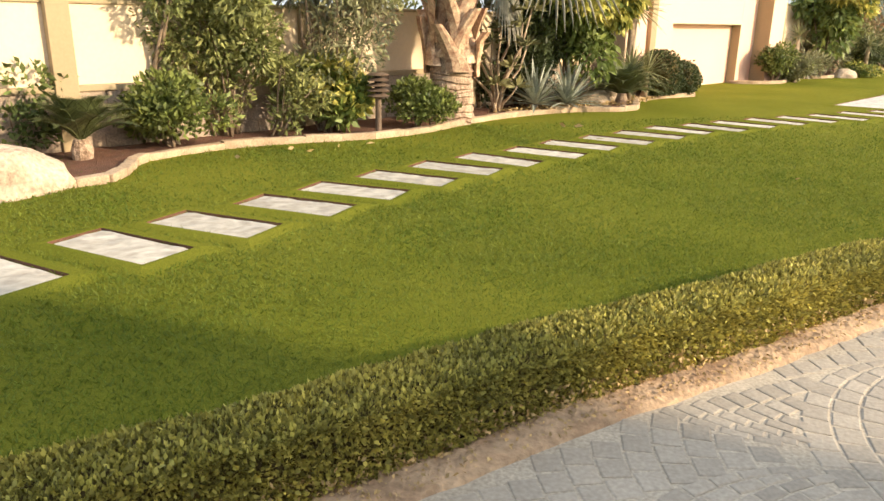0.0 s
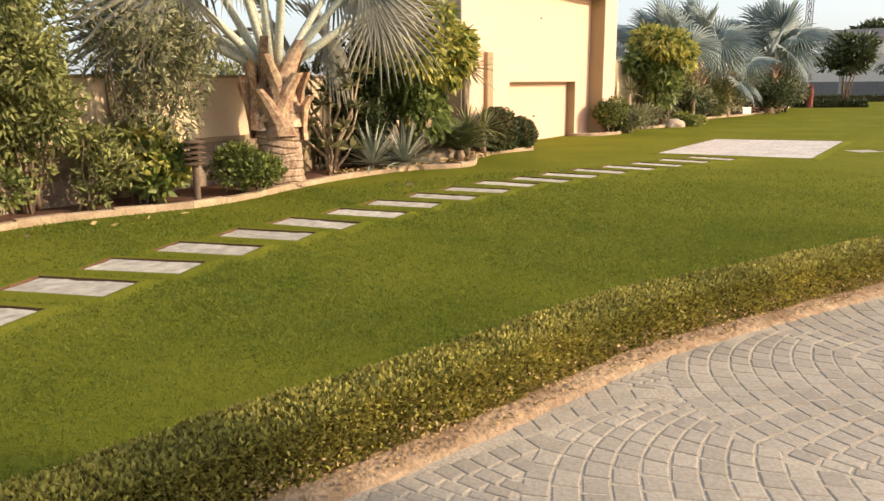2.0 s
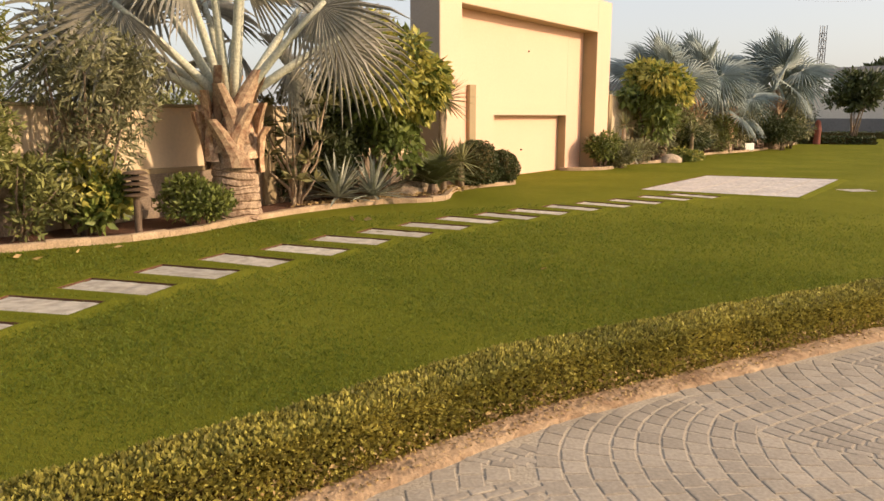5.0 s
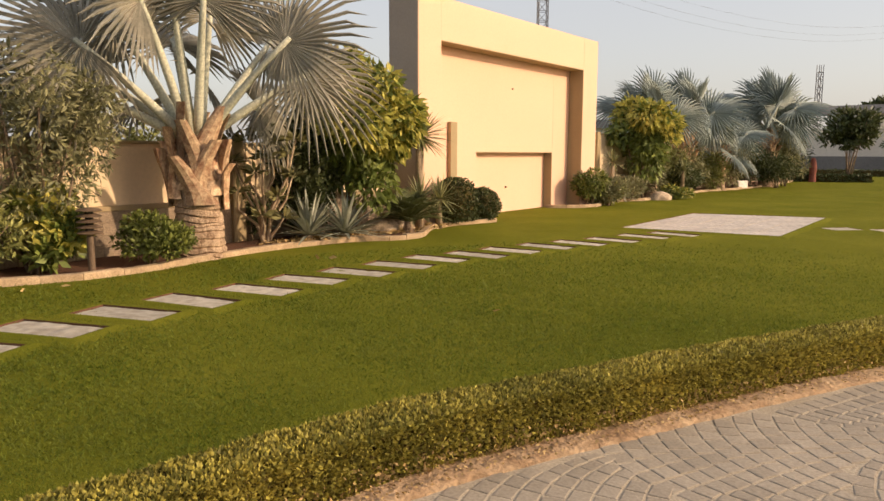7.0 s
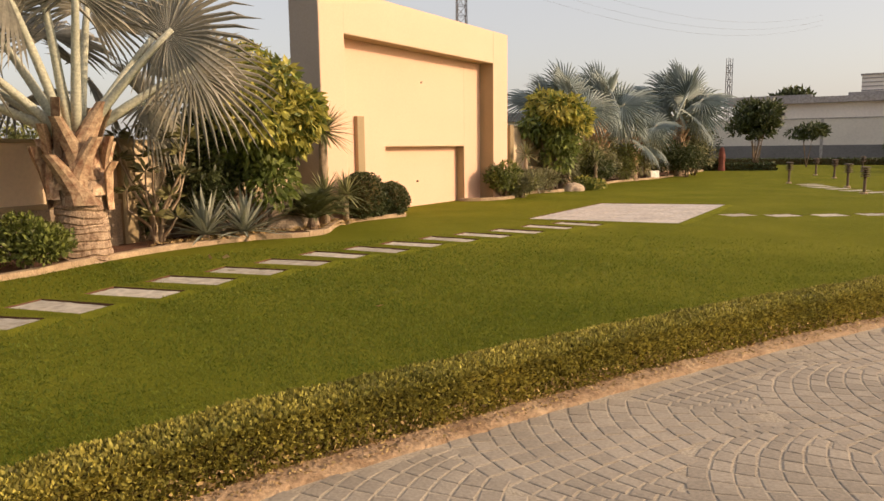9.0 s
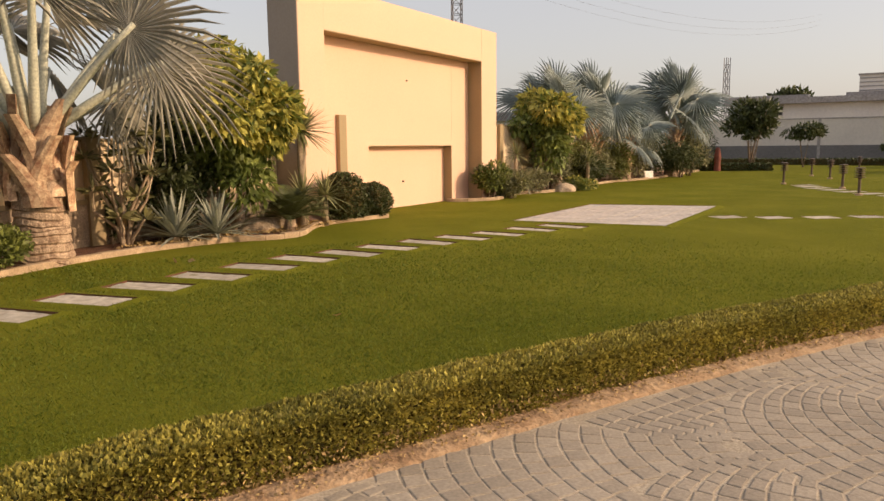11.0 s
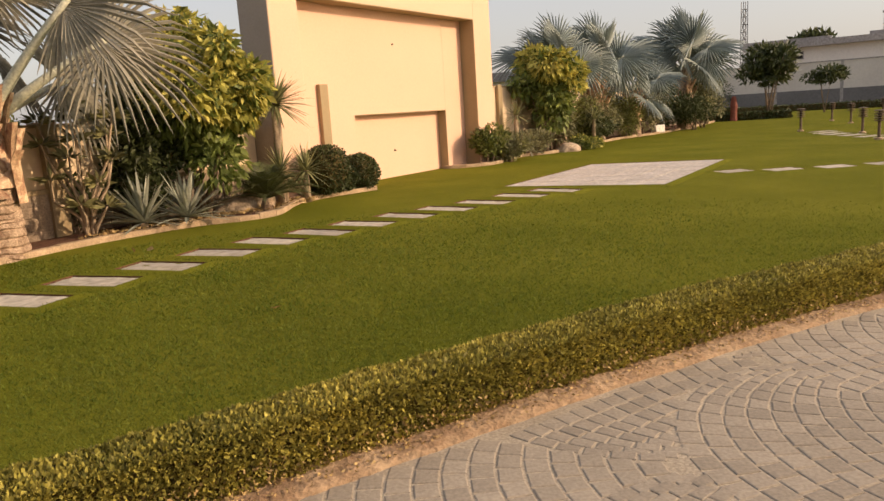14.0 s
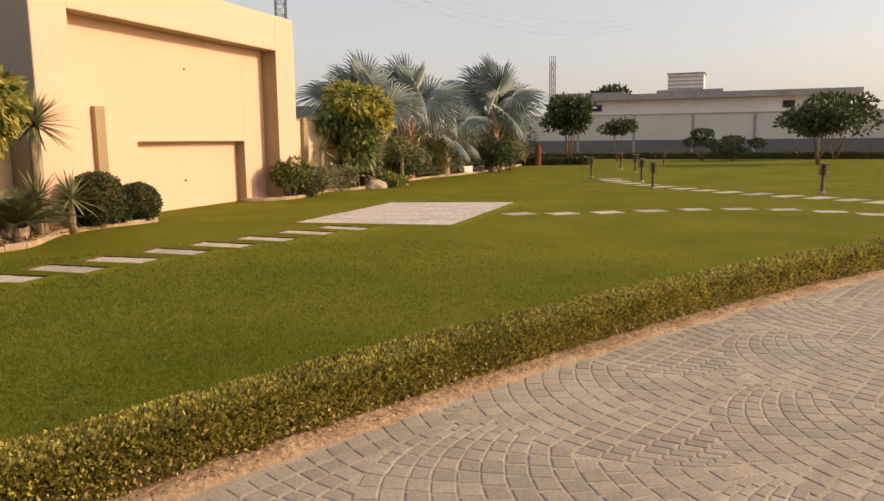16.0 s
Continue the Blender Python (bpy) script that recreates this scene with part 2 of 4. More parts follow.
def crown_points(rng, blobs, n, shell=0.55):
    """Points in uneven blobs (x, y, z, rx, ry, rz), denser near the outside, with the outward way of each."""
    vol = np.array([b[3] * b[4] * b[5] for b in blobs]) ** 0.75
    pick = rng.choice(len(blobs), n, p=vol / vol.sum())
    b = np.array(blobs)[pick]
    d = rng.normal(size=(n, 3))
    d /= np.linalg.norm(d, axis=1, keepdims=True)
    rad = shell + (1 - shell) * rng.random((n, 1)) ** 0.7
    rad *= 1 + 0.12 * np.sin(d[:, :1] * 9 + pick[:, None]) * np.cos(d[:, 2:] * 7 + pick[:, None] * 2)
    return b[:, :3] + d * rad * b[:, 3:], d


def sub_blobs(rng, blob, count, size=0.42):
    """Clumps scattered over one large ellipsoid."""
    x, y, z, rx, ry, rz = blob
    out = []
    for _ in range(count):
        d = rng.normal(size=3)
        d /= np.linalg.norm(d)
        k = 0.35 + 0.45 * rng.random()
        s = size * (0.7 + 0.6 * rng.random())
        out.append((x + d[0] * rx * k, y + d[1] * ry * k, z + d[2] * rz * k, rx * s, ry * s, rz * s))
    return out


def spline(points, step):
    """A smooth line through plan points, at about the given step."""
    pts = [Vector((*p, 0)) for p in points]
    out = []
    for i in range(len(pts) - 1):
        a, b = pts[max(i - 1, 0)], pts[min(i + 2, len(pts) - 1)]
        p, q = pts[i], pts[i + 1]
        n = max(2, int((q - p).length / step))
        for k in range(n):
            t = k / n
            out.append(0.5 * (2 * p + (q - a) * t + (2 * a - 5 * p + 4 * q - b) * t * t + (3 * p - a - 3 * q + b) * t ** 3))
    out.append(pts[-1])
    return out


def left_normals(line):
    out = []
    for i in range(len(line)):
        d = (line[min(i + 1, len(line) - 1)] - line[max(i - 1, 0)]).normalized()
        out.append(Vector((-d.y, d.x, 0)))
    return out


def strip(name, line, rows, mat, label, category="", kind="structure", wobble=0.0):
    """A sheet swept along a plan line; rows are (offset to the left, height)."""
    nor = left_normals(line)
    verts, faces = [], []
    k = len(rows)
    for i, (p, n) in enumerate(zip(line, nor)):
        for j, (o, z) in enumerate(rows):
            w = wobble * noise.noise((p.x * 5, p.y * 5, j * 7)) if wobble else 0
            verts.append((p.x + n.x * (o + w), p.y + n.y * (o + w), z + w * 0.4))
        if i:
            a = (i - 1) * k
            for j in range(k - 1):
                faces.append((a + j, a + k + j, a + k + j + 1, a + j + 1))
    ob = mesh_part(name, verts, faces, mat, None, smooth=True)
    return tagged(ob, label, category, "", kind)


# ---- plan ----
HEDGE_FOOT = [(-6.4, -3.2), (-4.0, -1.2), (-2.3, 0.15), (-0.89, 1.20), (0.11, 2.02), (0.98, 2.66), (2.08, 3.50), (2.86, 3.92), (4.05, 4.52),
              (5.12, 5.03), (6.92, 5.77), (9.09, 6.54), (11.87, 7.32), (15.0, 8.1), (20.0, 9.2), (27.0, 10.2)]
KERB_A = [(-5.3, 4.6), (-4.55, 5.5), (-4.05, 5.98), (-4.15, 6.6), (-4.22, 7.1), (-3.7, 8.05), (-2.84, 8.72), (-2.03, 9.22), (-1.37, 10.0), (-0.83, 11.05),
          (0.16, 12.4), (1.0, 13.15), (1.62, 13.3), (2.15, 13.65), (2.3, 14.3), (2.45, 15.2), (2.95, 15.95), (3.95, 16.75)]
KERB_B = [(5.95, 21.2), (6.5, 21.05), (7.4, 21.4), (8.0, 22.6), (8.67, 23.74), (9.78, 24.31), (11.08, 25.85), (13.8, 29.62), (16.98, 32.48), (20.96, 37.28), (24, 41.5)]
WALL_A = Vector((3.669, 18.238, 0))
WALL_U = Vector((0.6264, 0.7795, 0))
WALL_N = Vector((0.7795, -0.6264, 0))
WALL_M = Matrix.Translation(WALL_A) @ Matrix.Rotation(math.atan2(0.7795, 0.6264), 4, "Z")   # x along the wall, -y towards the lawn


def wall_point(u, out):
    return WALL_A + WALL_U * u + WALL_N * out


foot = spline(HEDGE_FOOT, 0.12)

# ---- ground ----
tagged(mesh_part("ground", [(-300, -300, -0.06), (400, -300, -0.06), (400, 500, -0.06), (-300, 500, -0.06)], [(0, 1, 2, 3)], EARTH, None),
       "dry sandy earth reaching to the horizon", "ground", "", "structure")
lawn_near = [p + n * 0.25 for p, n in zip(foot, left_normals(foot))]
lawn_far = [wall_point(-34 + 92 * i / (len(foot) - 1), -0.3) for i in range(len(foot))]
verts, faces = [], []
CROSS = 24
for i, (a, b) in enumerate(zip(lawn_near, lawn_far)):
    for j in range(CROSS + 1):
        p = a.lerp(b, (j / CROSS) ** 1.5)
        verts.append((p.x, p.y, 0.012 * noise.noise((p.x * 0.5, p.y * 0.5, 0)) if j else 0.0))
    if i:
        for j in range(CROSS):
            k = (i - 1) * (CROSS + 1) + j
            faces.append((k, k + CROSS + 1, k + CROSS + 2, k + 1))
tagged(mesh_part("lawn", verts, faces, LAWN, None, smooth=True), "mown green lawn between the hedge and the planted border", "lawn", "", "structure")
tagged(mesh_part("lawn_far", [(24, 9.6, -0.012), (95, 12, -0.012), (95, 75, -0.012), (20, 80, -0.012), (-6, 30, -0.012)], [(0, 1, 2, 3, 4)], LAWN, None),
       "far mown green lawn reaching the boundary wall", "lawn", "", "structure")

# ---- soil strip, drive ----
strip("soil_strip", foot, [(-0.17, -0.03), (-0.155, 0.012), (-0.07, 0.03), (0.05, 0.035), (0.28, 0.02), (0.33, -0.02)], SOIL,
      "bare crumbling soil strip along the hedge foot", "soil", wobble=0.025)
drive_edge = [p - n * 0.13 for p, n in zip(foot, left_normals(foot))]
verts = [(p.x, p.y, -0.001) for p in drive_edge] + [(60, 8, -0.001), (60, -40, -0.001), (-30, -40, -0.001), (-30, -3.2, -0.001)]
tagged(mesh_part("drive", verts, [tuple(range(len(verts)))[::-1]], JOINT, None), "curved drive bed of sandy mortar joints", "drive", "", "structure")

# ---- feature wall ----
def wall_box(x0, x1, back, front, z0, z1, bevel=0.0):
    """A box on the wall line: x along it, back and front as distances towards the lawn."""
    return box(x0, x1, -front, -back, z0, z1, WALL_M, bevel)


feature = thing("wall_feature", 0, 0, 0, "tall peach-painted garden feature wall with stepped recesses", "wall", "", "structure")
TOP = 4.86
part("pier", wall_box(-2.9, -2.1, -0.33, 0.45, 0, TOP, 0.012), PEACH, feature)
part("pier", wall_box(4.88, 5.82, -0.33, 0.45, 0, TOP, 0.012), PEACH, feature)
part("lintel", wall_box(-2.1, 4.88, -0.33, 0.447, 3.96, TOP - 0.002, 0.01), PEACH, feature)
part("recess_panel", wall_box(-2.1, -0.04, -0.32, 0.0, 0, 3.96), PEACH, feature)
part("recess_panel", wall_box(3.9, 4.88, -0.32, 0.0, 0, 3.96), PEACH, feature)
part("recess_panel", wall_box(-0.04, 3.9, -0.32, -0.003, 1.585, 3.96), PEACH, feature)
part("niche_panel", wall_box(-0.04, 3.9, -0.32, -0.26, 0, 1.585), PEACH, feature)
part("pilaster", wall_box(-1.25, -0.99, 0.0, 0.10, 0, 2.27, 0.01), TAUPE, feature, "taupe half-height pilaster")
# thin liners on faces turned from the sun, shade put into their colour
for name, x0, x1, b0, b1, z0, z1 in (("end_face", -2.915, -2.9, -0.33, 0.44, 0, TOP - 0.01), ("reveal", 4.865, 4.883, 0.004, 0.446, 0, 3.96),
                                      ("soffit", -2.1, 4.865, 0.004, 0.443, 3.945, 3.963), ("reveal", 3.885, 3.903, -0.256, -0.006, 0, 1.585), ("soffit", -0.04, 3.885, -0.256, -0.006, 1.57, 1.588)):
    part(name, wall_box(x0, x1, b0, b1, z0, z1), END_SHADE if name == "end_face" else TAUPE, feature, "shade-darkened " + name.replace("_", " "))
for u, z in ((1.62, 3.21), (1.76, 0.66)):
    bm = bmesh.new()
    bmesh.ops.create_cone(bm, cap_ends=True, segments=10, radius1=0.025, radius2=0.02, depth=0.06,
                          matrix=WALL_M @ pose(u, 0.0 if z > 2 else 0.24, z, 90))
    part("cable_stub", bm, IRON, feature, "small dark cable outlet")


# ---- boundary wall: plinth, upper wall, capping, pilasters ----
def boundary(name, u0, u1, height, pillars, label):
    wall = thing(name, 0, 0, 0, label, "wall", "", "structure")
    part("upper_wall", wall_box(u0, u1, -0.48, -0.25, 0.74, height - 0.05), CREAM, wall)
    part("capping", wall_box(u0, u1, -0.51, -0.22, height - 0.05, height, 0.01), TAUPE, wall, "taupe capping")
    part("plinth", wall_box(u0, u1, -0.48, -0.20, -0.05, 0.70), PLINTH, wall)
    part("ledge", wall_box(u0, u1, -0.48, -0.17, 0.70, 0.775, 0.012), TAUPE, wall, "projecting taupe ledge")
    for u in pillars:
        part("pilaster", wall_box(u - 0.13, u + 0.13, -0.5, -0.14, -0.05, height + 0.03, 0.01), TAUPE, wall, "taupe pilaster")
    return wall


boundary("wall_north", -40, -2.9, 1.73, [-38, -34, -30, -26, -22, -18, -14.0, -10.6, -7.1, -2.95 + 0.75 - 0.1], "cream boundary wall with a brown stone plinth")
boundary("wall_north_far", 5.82, 36, 2.22, [7.4, 11.4, 15.4, 19.4, 23.4, 27.4, 31.4, 35.4], "cream boundary wall behind the far planted border")

# plinth stones, coursed
stone_mesh = {}
rng = random.Random(5)
plinth_stones = thing("plinth_stones", 0, 0, 0, "brown coursed facing stones on the boundary wall plinth", "stones", "", "structure")
count = 0
for row in range(4):
    u = -16.5 + 0.2 * (row % 2)
    while u < -3.1:
        w = rng.choice((0.34, 0.42, 0.5))
        if (w) not in stone_mesh:
            bm = box(0.004, w - 0.004, -0.012, 0.02, 0.004, 0.166, None, 0.006)
            me = bpy.data.meshes.new("facing_stone")
            bm.to_mesh(me)
            bm.free()
            me.materials.append(PLINTH)
            stone_mesh[w] = me
        if abs(u + 0.2 + 14.0) > 0.4 and abs(u + 0.2 + 10.6) > 0.4 and abs(u + 0.2 + 7.1) > 0.4:
            ob = new("facing_stone", stone_mesh[w])
            ob.matrix_basis = WALL_M @ pose(u, 0.20, 0.02 + row * 0.17)
            ob.parent = plinth_stones
            count += 1
        u += w + 0.006

# planted beds
for name, kerb, u0, u1 in (("bed_soil", KERB_A, -19, -1.0), ("bed_soil_far", KERB_B, 3.2, 34)):
    near = spline(kerb, 0.3)
    far = [wall_point(u0 + (u1 - u0) * i / (len(near) - 1), -0.3) for i in range(len(near))]
    if name == "bed_soil_far":
        far = [wall_point(max(4.4, (p - WALL_A).dot(WALL_U)), -0.3) for p in near]
    else:
        far = [wall_point(min((p - WALL_A).dot(WALL_U), -0.1), -0.3 if (p - WALL_A).dot(WALL_U) < -2.9 else 0.0) for p in near]
    verts, faces = [], []
    for i, (a, b) in enumerate(zip(near, far)):
        for j in range(7):
            p = a.lerp(b, j / 6)
            verts.append((p.x, p.y, 0.035 + 0.03 * noise.noise((p.x * 2, p.y * 2, 3)) * (j > 0)))
        if i:
            for j in range(6):
                k = (i - 1) * 7 + j
                faces.append((k, k + 7, k + 8, k + 1))
    tagged(mesh_part(name, verts, faces, BED_SOIL, None, smooth=True), "reddish planting soil between edging and wall", "soil", "", "structure")
    line = spline(kerb, 0.42)
    edging = thing("edging" if name == "bed_soil" else "edging_far", 0, 0, 0, "sandstone border edging along the planted bed", "edging", "", "structure")
    rk = random.Random(3)
    for a, b in zip(line, line[1:]):
        d = b - a
        L = d.length
        bm = box(-L / 2 + 0.002, L / 2 + 0.012, -0.065, 0.065, -0.05, 0.085 + rk.uniform(-0.012, 0.012), None, 0.018)
        for v in bm.verts:
            v.co += Vector((0, noise.noise(v.co * 4 + a) * 0.012, noise.noise(v.co * 5 + b) * 0.012))
        ob = part("edging_stone", bm, KERB, edging)
        ob.matrix_basis = Matrix.Translation((a + b) / 2) @ Matrix.Rotation(math.atan2(d.y, d.x), 4, "Z")

# ---- stepping stones, paved pad ----
def turf_rim(corners, lip=0.024):
    """The turf standing proud round a sunk slab: a cut soil edge inside, a grassy shoulder outside."""
    c = [Vector((*p, 0)) for p in corners]
    verts, faces, slot = [], [], []
    for out, z in ((0.004, -0.03), (0.008, lip), (0.05, lip + 0.003), (0.20, -0.004)):
        for i in range(4):
            a = (c[i] - c[i - 1]).normalized()
            b = (c[i] - c[(i + 1) % 4]).normalized()
            p = c[i] + (a + b) * out
            verts.append((p.x, p.y, z))
    for k in range(3):
        for i in range(4):
            j = (i + 1) % 4
            faces.append((k * 4 + i, k * 4 + j, k * 4 + 4 + j, k * 4 + 4 + i))
            slot.append(0 if k == 0 else 1)
    ob = mesh_part("turf_rim", verts, faces, BED_SOIL, bpy.data.objects["lawn"])
    ob.data.materials.append(LAWN)
    ob.data.polygons.foreach_set("material_index", slot)
    return ob


SLABS = []      # places that the grass keeps clear of


def stepping_stone(x, y, rz, w, d, seed, group):
    r = random.Random(seed)
    bm = bmesh.new()
    bmesh.ops.create_grid(bm, x_segments=10, y_segments=6, size=0.5)
    top = list(bm.verts)
    for v in top:
        v.co.x *= w
        v.co.y *= d
        v.co += Vector((noise.noise((v.co.x * 6, v.co.y * 6, seed)) * 0.012, noise.noise((v.co.x * 6, v.co.y * 6, seed + 9)) * 0.012,
                        noise.noise((v.co.x * 7, v.co.y * 9, seed + 3)) * 0.010))
    edge = [e for e in bm.edges if e.is_boundary]
    low = bmesh.ops.extrude_edge_only(bm, edges=edge)["geom"]
    for g in low:
        if isinstance(g, bmesh.types.BMVert):
            g.co.z = -0.08
    ob = part("stepping_stone", bm, SLAB, None)
    m = pose(x, y, 0.008, r.uniform(-0.4, 0.4), r.uniform(-0.4, 0.4), rz + r.uniform(-2, 2))
    ob.matrix_basis = m
    SLABS.append((m.inverted(), w / 2 + 0.01, d / 2 + 0.01))
    turf_rim([(m @ Vector((a * w / 2, b * d / 2, 0))).to_2d() for a, b in ((-1.02, -1.03), (1.02, -1.03), (1.02, 1.03), (-1.02, 1.03))],
              0.024 if seed < 60 else 0.011)
    return tagged(ob, "rectangular pale rough stone stepping slab in the lawn", "stepping stone", group)


STONES = [(-3.90, 2.70), (-3.36, 3.32), (-2.84, 3.96), (-2.42, 4.61), (-1.98, 5.30), (-1.60, 5.93), (-1.19, 6.58), (-0.74, 7.21), (-0.28, 7.80), (0.28, 8.40), (0.75, 9.06),
          (1.31, 9.62), (1.86, 10.22), (2.40, 10.82), (3.03, 11.24), (3.62, 11.74), (4.29, 12.24), (4.96, 12.68), (5.66, 13.12), (6.40, 13.66), (7.12, 14.05)]
for i, (x, y) in enumerate(STONES):
    a, b = STONES[max(i - 1, 0)], STONES[min(i + 1, len(STONES) - 1)]
    way = math.degrees(math.atan2(b[1] - a[1], b[0] - a[0]))
    stepping_stone(x, y, way - 90 + 15, 0.93, 0.42, i, "stepping stones to the pad")
for i, (x, y) in enumerate([(11.06, 15.06), (11.9, 14.72), (12.85, 14.52), (13.84, 14.42), (14.85, 14.27), (15.74, 13.97), (16.5, 13.45), (17.0, 12.7), (17.3, 11.9), (17.6, 11.0)]):
    stepping_stone(x, y, 8 - i * 5, 0.62, 0.50, 60 + i, "stepping stones beyond the pad")
for i, (x, y) in enumerate([(19.9, 25.6), (19.5, 24.7), (19.23, 23.78), (19.1, 22.8), (18.95, 21.8), (18.87, 20.8), (18.88, 19.8), (18.93, 18.9), (19.0, 18.0), (19.15, 17.1),
                            (19.3, 16.2), (19.55, 15.4), (19.7, 14.6), (19.8, 13.8)]):
    stepping_stone(x, y, 10, 0.95, 0.50, 90 + i, "stepping stones round the far lawn")
bm = bmesh.new()
corners = [(6.43, 15.25), (8.98, 13.58), (12.15, 17.55), (9.36, 18.85)]
up = [bm.verts.new((x, y, 0.018)) for x, y in corners]
dn = [bm.verts.new((x, y, -0.08)) for x, y in corners]
bm.faces.new(up)
for i in range(4):
    bm.faces.new((dn[i], dn[(i + 1) % 4], up[(i + 1) % 4], up[i]))
pad = tagged(part("paved_pad", bm, JOINT, None), "square pale paved sitting pad in the lawn", "paving", "", "structure")
c = [Vector((x, y, 0)) for x, y in corners]
PN = 6
for i in range(PN):
    for j in range(PN):
        def pad_at(s, t):
            return c[0].lerp(c[1], s).lerp(c[3].lerp(c[2], s), t)
        g = 0.003
        quad = [pad_at(i / PN + g, j / PN + g), pad_at((i + 1) / PN - g, j / PN + g), pad_at((i + 1) / PN - g, (j + 1) / PN - g), pad_at(i / PN + g, (j + 1) / PN - g)]
        bm = bmesh.new()
        a = [bm.verts.new((p.x, p.y, 0.024)) for p in quad]
        b = [bm.verts.new((p.x, p.y, 0.005)) for p in quad]
        bm.faces.new(a)
        for k in range(4):
            bm.faces.new((b[k], b[(k + 1) % 4], a[(k + 1) % 4], a[k]))
        part("paving_tile", bm, PAD, pad)

turf_rim(corners, 0.03)

# ---- unseen house block behind the walker, added to shade the first stretch of lawn ----
house = thing("house", 0, 0, 0, "plain cream house block, unseen, added to shade the lawn", "house", "", "structure")
part("wall", box(10, 13, -26, -1.75, -0.05, 9.4), CREAM, house)
part("roof", box(9.8, 13.2, -26.2, -1.70, 9.4, 9.6), TAUPE, house)


# ---- plants ----
def bush(name, x, y, blobs, n, leaf, width, mat, label, category="shrub", seed=1, stems=6, core=True, droop=0.0, group="", extra=None, bark=None):
    """A shrub: stems from the ground and a crown of many leaves in uneven clumps. Blob places are relative to its foot."""
    rng = np.random.default_rng(seed)
    t = thing(name, x, y, 0.03, label, category, group)
    top = max(b[2] for b in blobs)
    for k in range(stems):
        b = blobs[int(rng.integers(len(blobs)))]
        f = Vector((rng.normal() * 0.06, rng.normal() * 0.06, -0.05))
        e = Vector((b[0] + rng.normal() * b[3] * 0.3, b[1] + rng.normal() * b[4] * 0.3, b[2] + b[5] * 0.4))
        mid = f.lerp(e, 0.5) + Vector((rng.normal() * 0.06, rng.normal() * 0.06, 0.08))
        r = 0.012 + 0.012 * top * rng.random()
        bm = bmesh.new()
        tube(bm, [f, f.lerp(mid, 0.5), mid, e], [r * 1.3, r, r * 0.75, r * 0.3], 6)
        part("stem", bm, bark or BARK, t, smooth=True)
    p, d = crown_points(rng, blobs, n)
    way = d * 0.8 + rng.normal(size=(n, 3)) * 0.6
    way[:, 2] += 0.25 - droop
    keep = p[:, 2] > 0.02
    p, way = p[keep], way[keep]
    leaf_mesh("crown", p, way, leaf * (0.6 + 0.8 * rng.random(len(p))), width, mat, t, rng=rng)
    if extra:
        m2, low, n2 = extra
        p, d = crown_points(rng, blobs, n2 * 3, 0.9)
        # kept high and towards +x: on the trees, yellow stands in for sunlight
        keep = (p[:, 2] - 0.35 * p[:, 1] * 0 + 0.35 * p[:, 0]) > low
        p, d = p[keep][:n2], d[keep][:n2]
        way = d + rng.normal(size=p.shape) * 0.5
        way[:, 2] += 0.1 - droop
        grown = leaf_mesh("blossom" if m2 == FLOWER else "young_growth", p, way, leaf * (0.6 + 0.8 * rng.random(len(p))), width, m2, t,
                          "white blossom" if m2 == FLOWER else "yellow leaves on the sunward top, sunlight partly put into their colour", rng=rng)
        grown["kind"] = "stuff"
    return t


def blade_rosette(bm, center, count, length, width, rng, up=0.5, droop=0.3, seg=4, low=-0.2):
    """Sword leaves round a heart, as curved tapering strips with a channel."""
    for k in range(count):
        a = 2 * math.pi * (k * 0.381966) + rng.uniform(-0.2, 0.2)
        el = low + (up * 2 - low) * (k / count) + rng.uniform(-0.1, 0.1)
        L = length * rng.uniform(0.75, 1.1)
        h = Vector((math.cos(a), math.sin(a), 0))
        side = Vector((-math.sin(a), math.cos(a), 0))
        prev = None
        for s in range(seg + 1):
            t = s / seg
            p = Vector(center) + h * (L * t * math.cos(el)) + Vector((0, 0, L * t * math.sin(el) - droop * L * t * t))
            w = width * (0.75 + 0.6 * t - 1.3 * t * t) if t < 1 else 0.002
            row = [bm.verts.new(p - side * w), bm.verts.new(p - Vector((0, 0, w * 0.35))), bm.verts.new(p + side * w)]
            if prev:
                bm.faces.new((prev[0], row[0], row[1], prev[1]))
                bm.faces.new((prev[1], row[1], row[2], prev[2]))
            prev = row


def rosette_plant(name, x, y, height, count, length, width, mat, label, category, seed, up=0.6, droop=0.3, trunk=0.06, group="", low=-0.2):
    r = random.Random(seed)
    t = thing(name, x, y, 0.03, label, category, group)
    bm = bmesh.new()
    tube(bm, [(0, 0, -0.05), (0.01, 0.01, height * 0.5), (0.02, 0, height)], [trunk * 1.25, trunk, trunk * 0.9], 9)
    part("trunk", bm, PALE_BARK, t, smooth=True)
    bm = bmesh.new()
    blade_rosette(bm, (0.02, 0, height), count, length, width, r, up, droop, low=low)
    part("leaves", bm, mat, t)
    return t


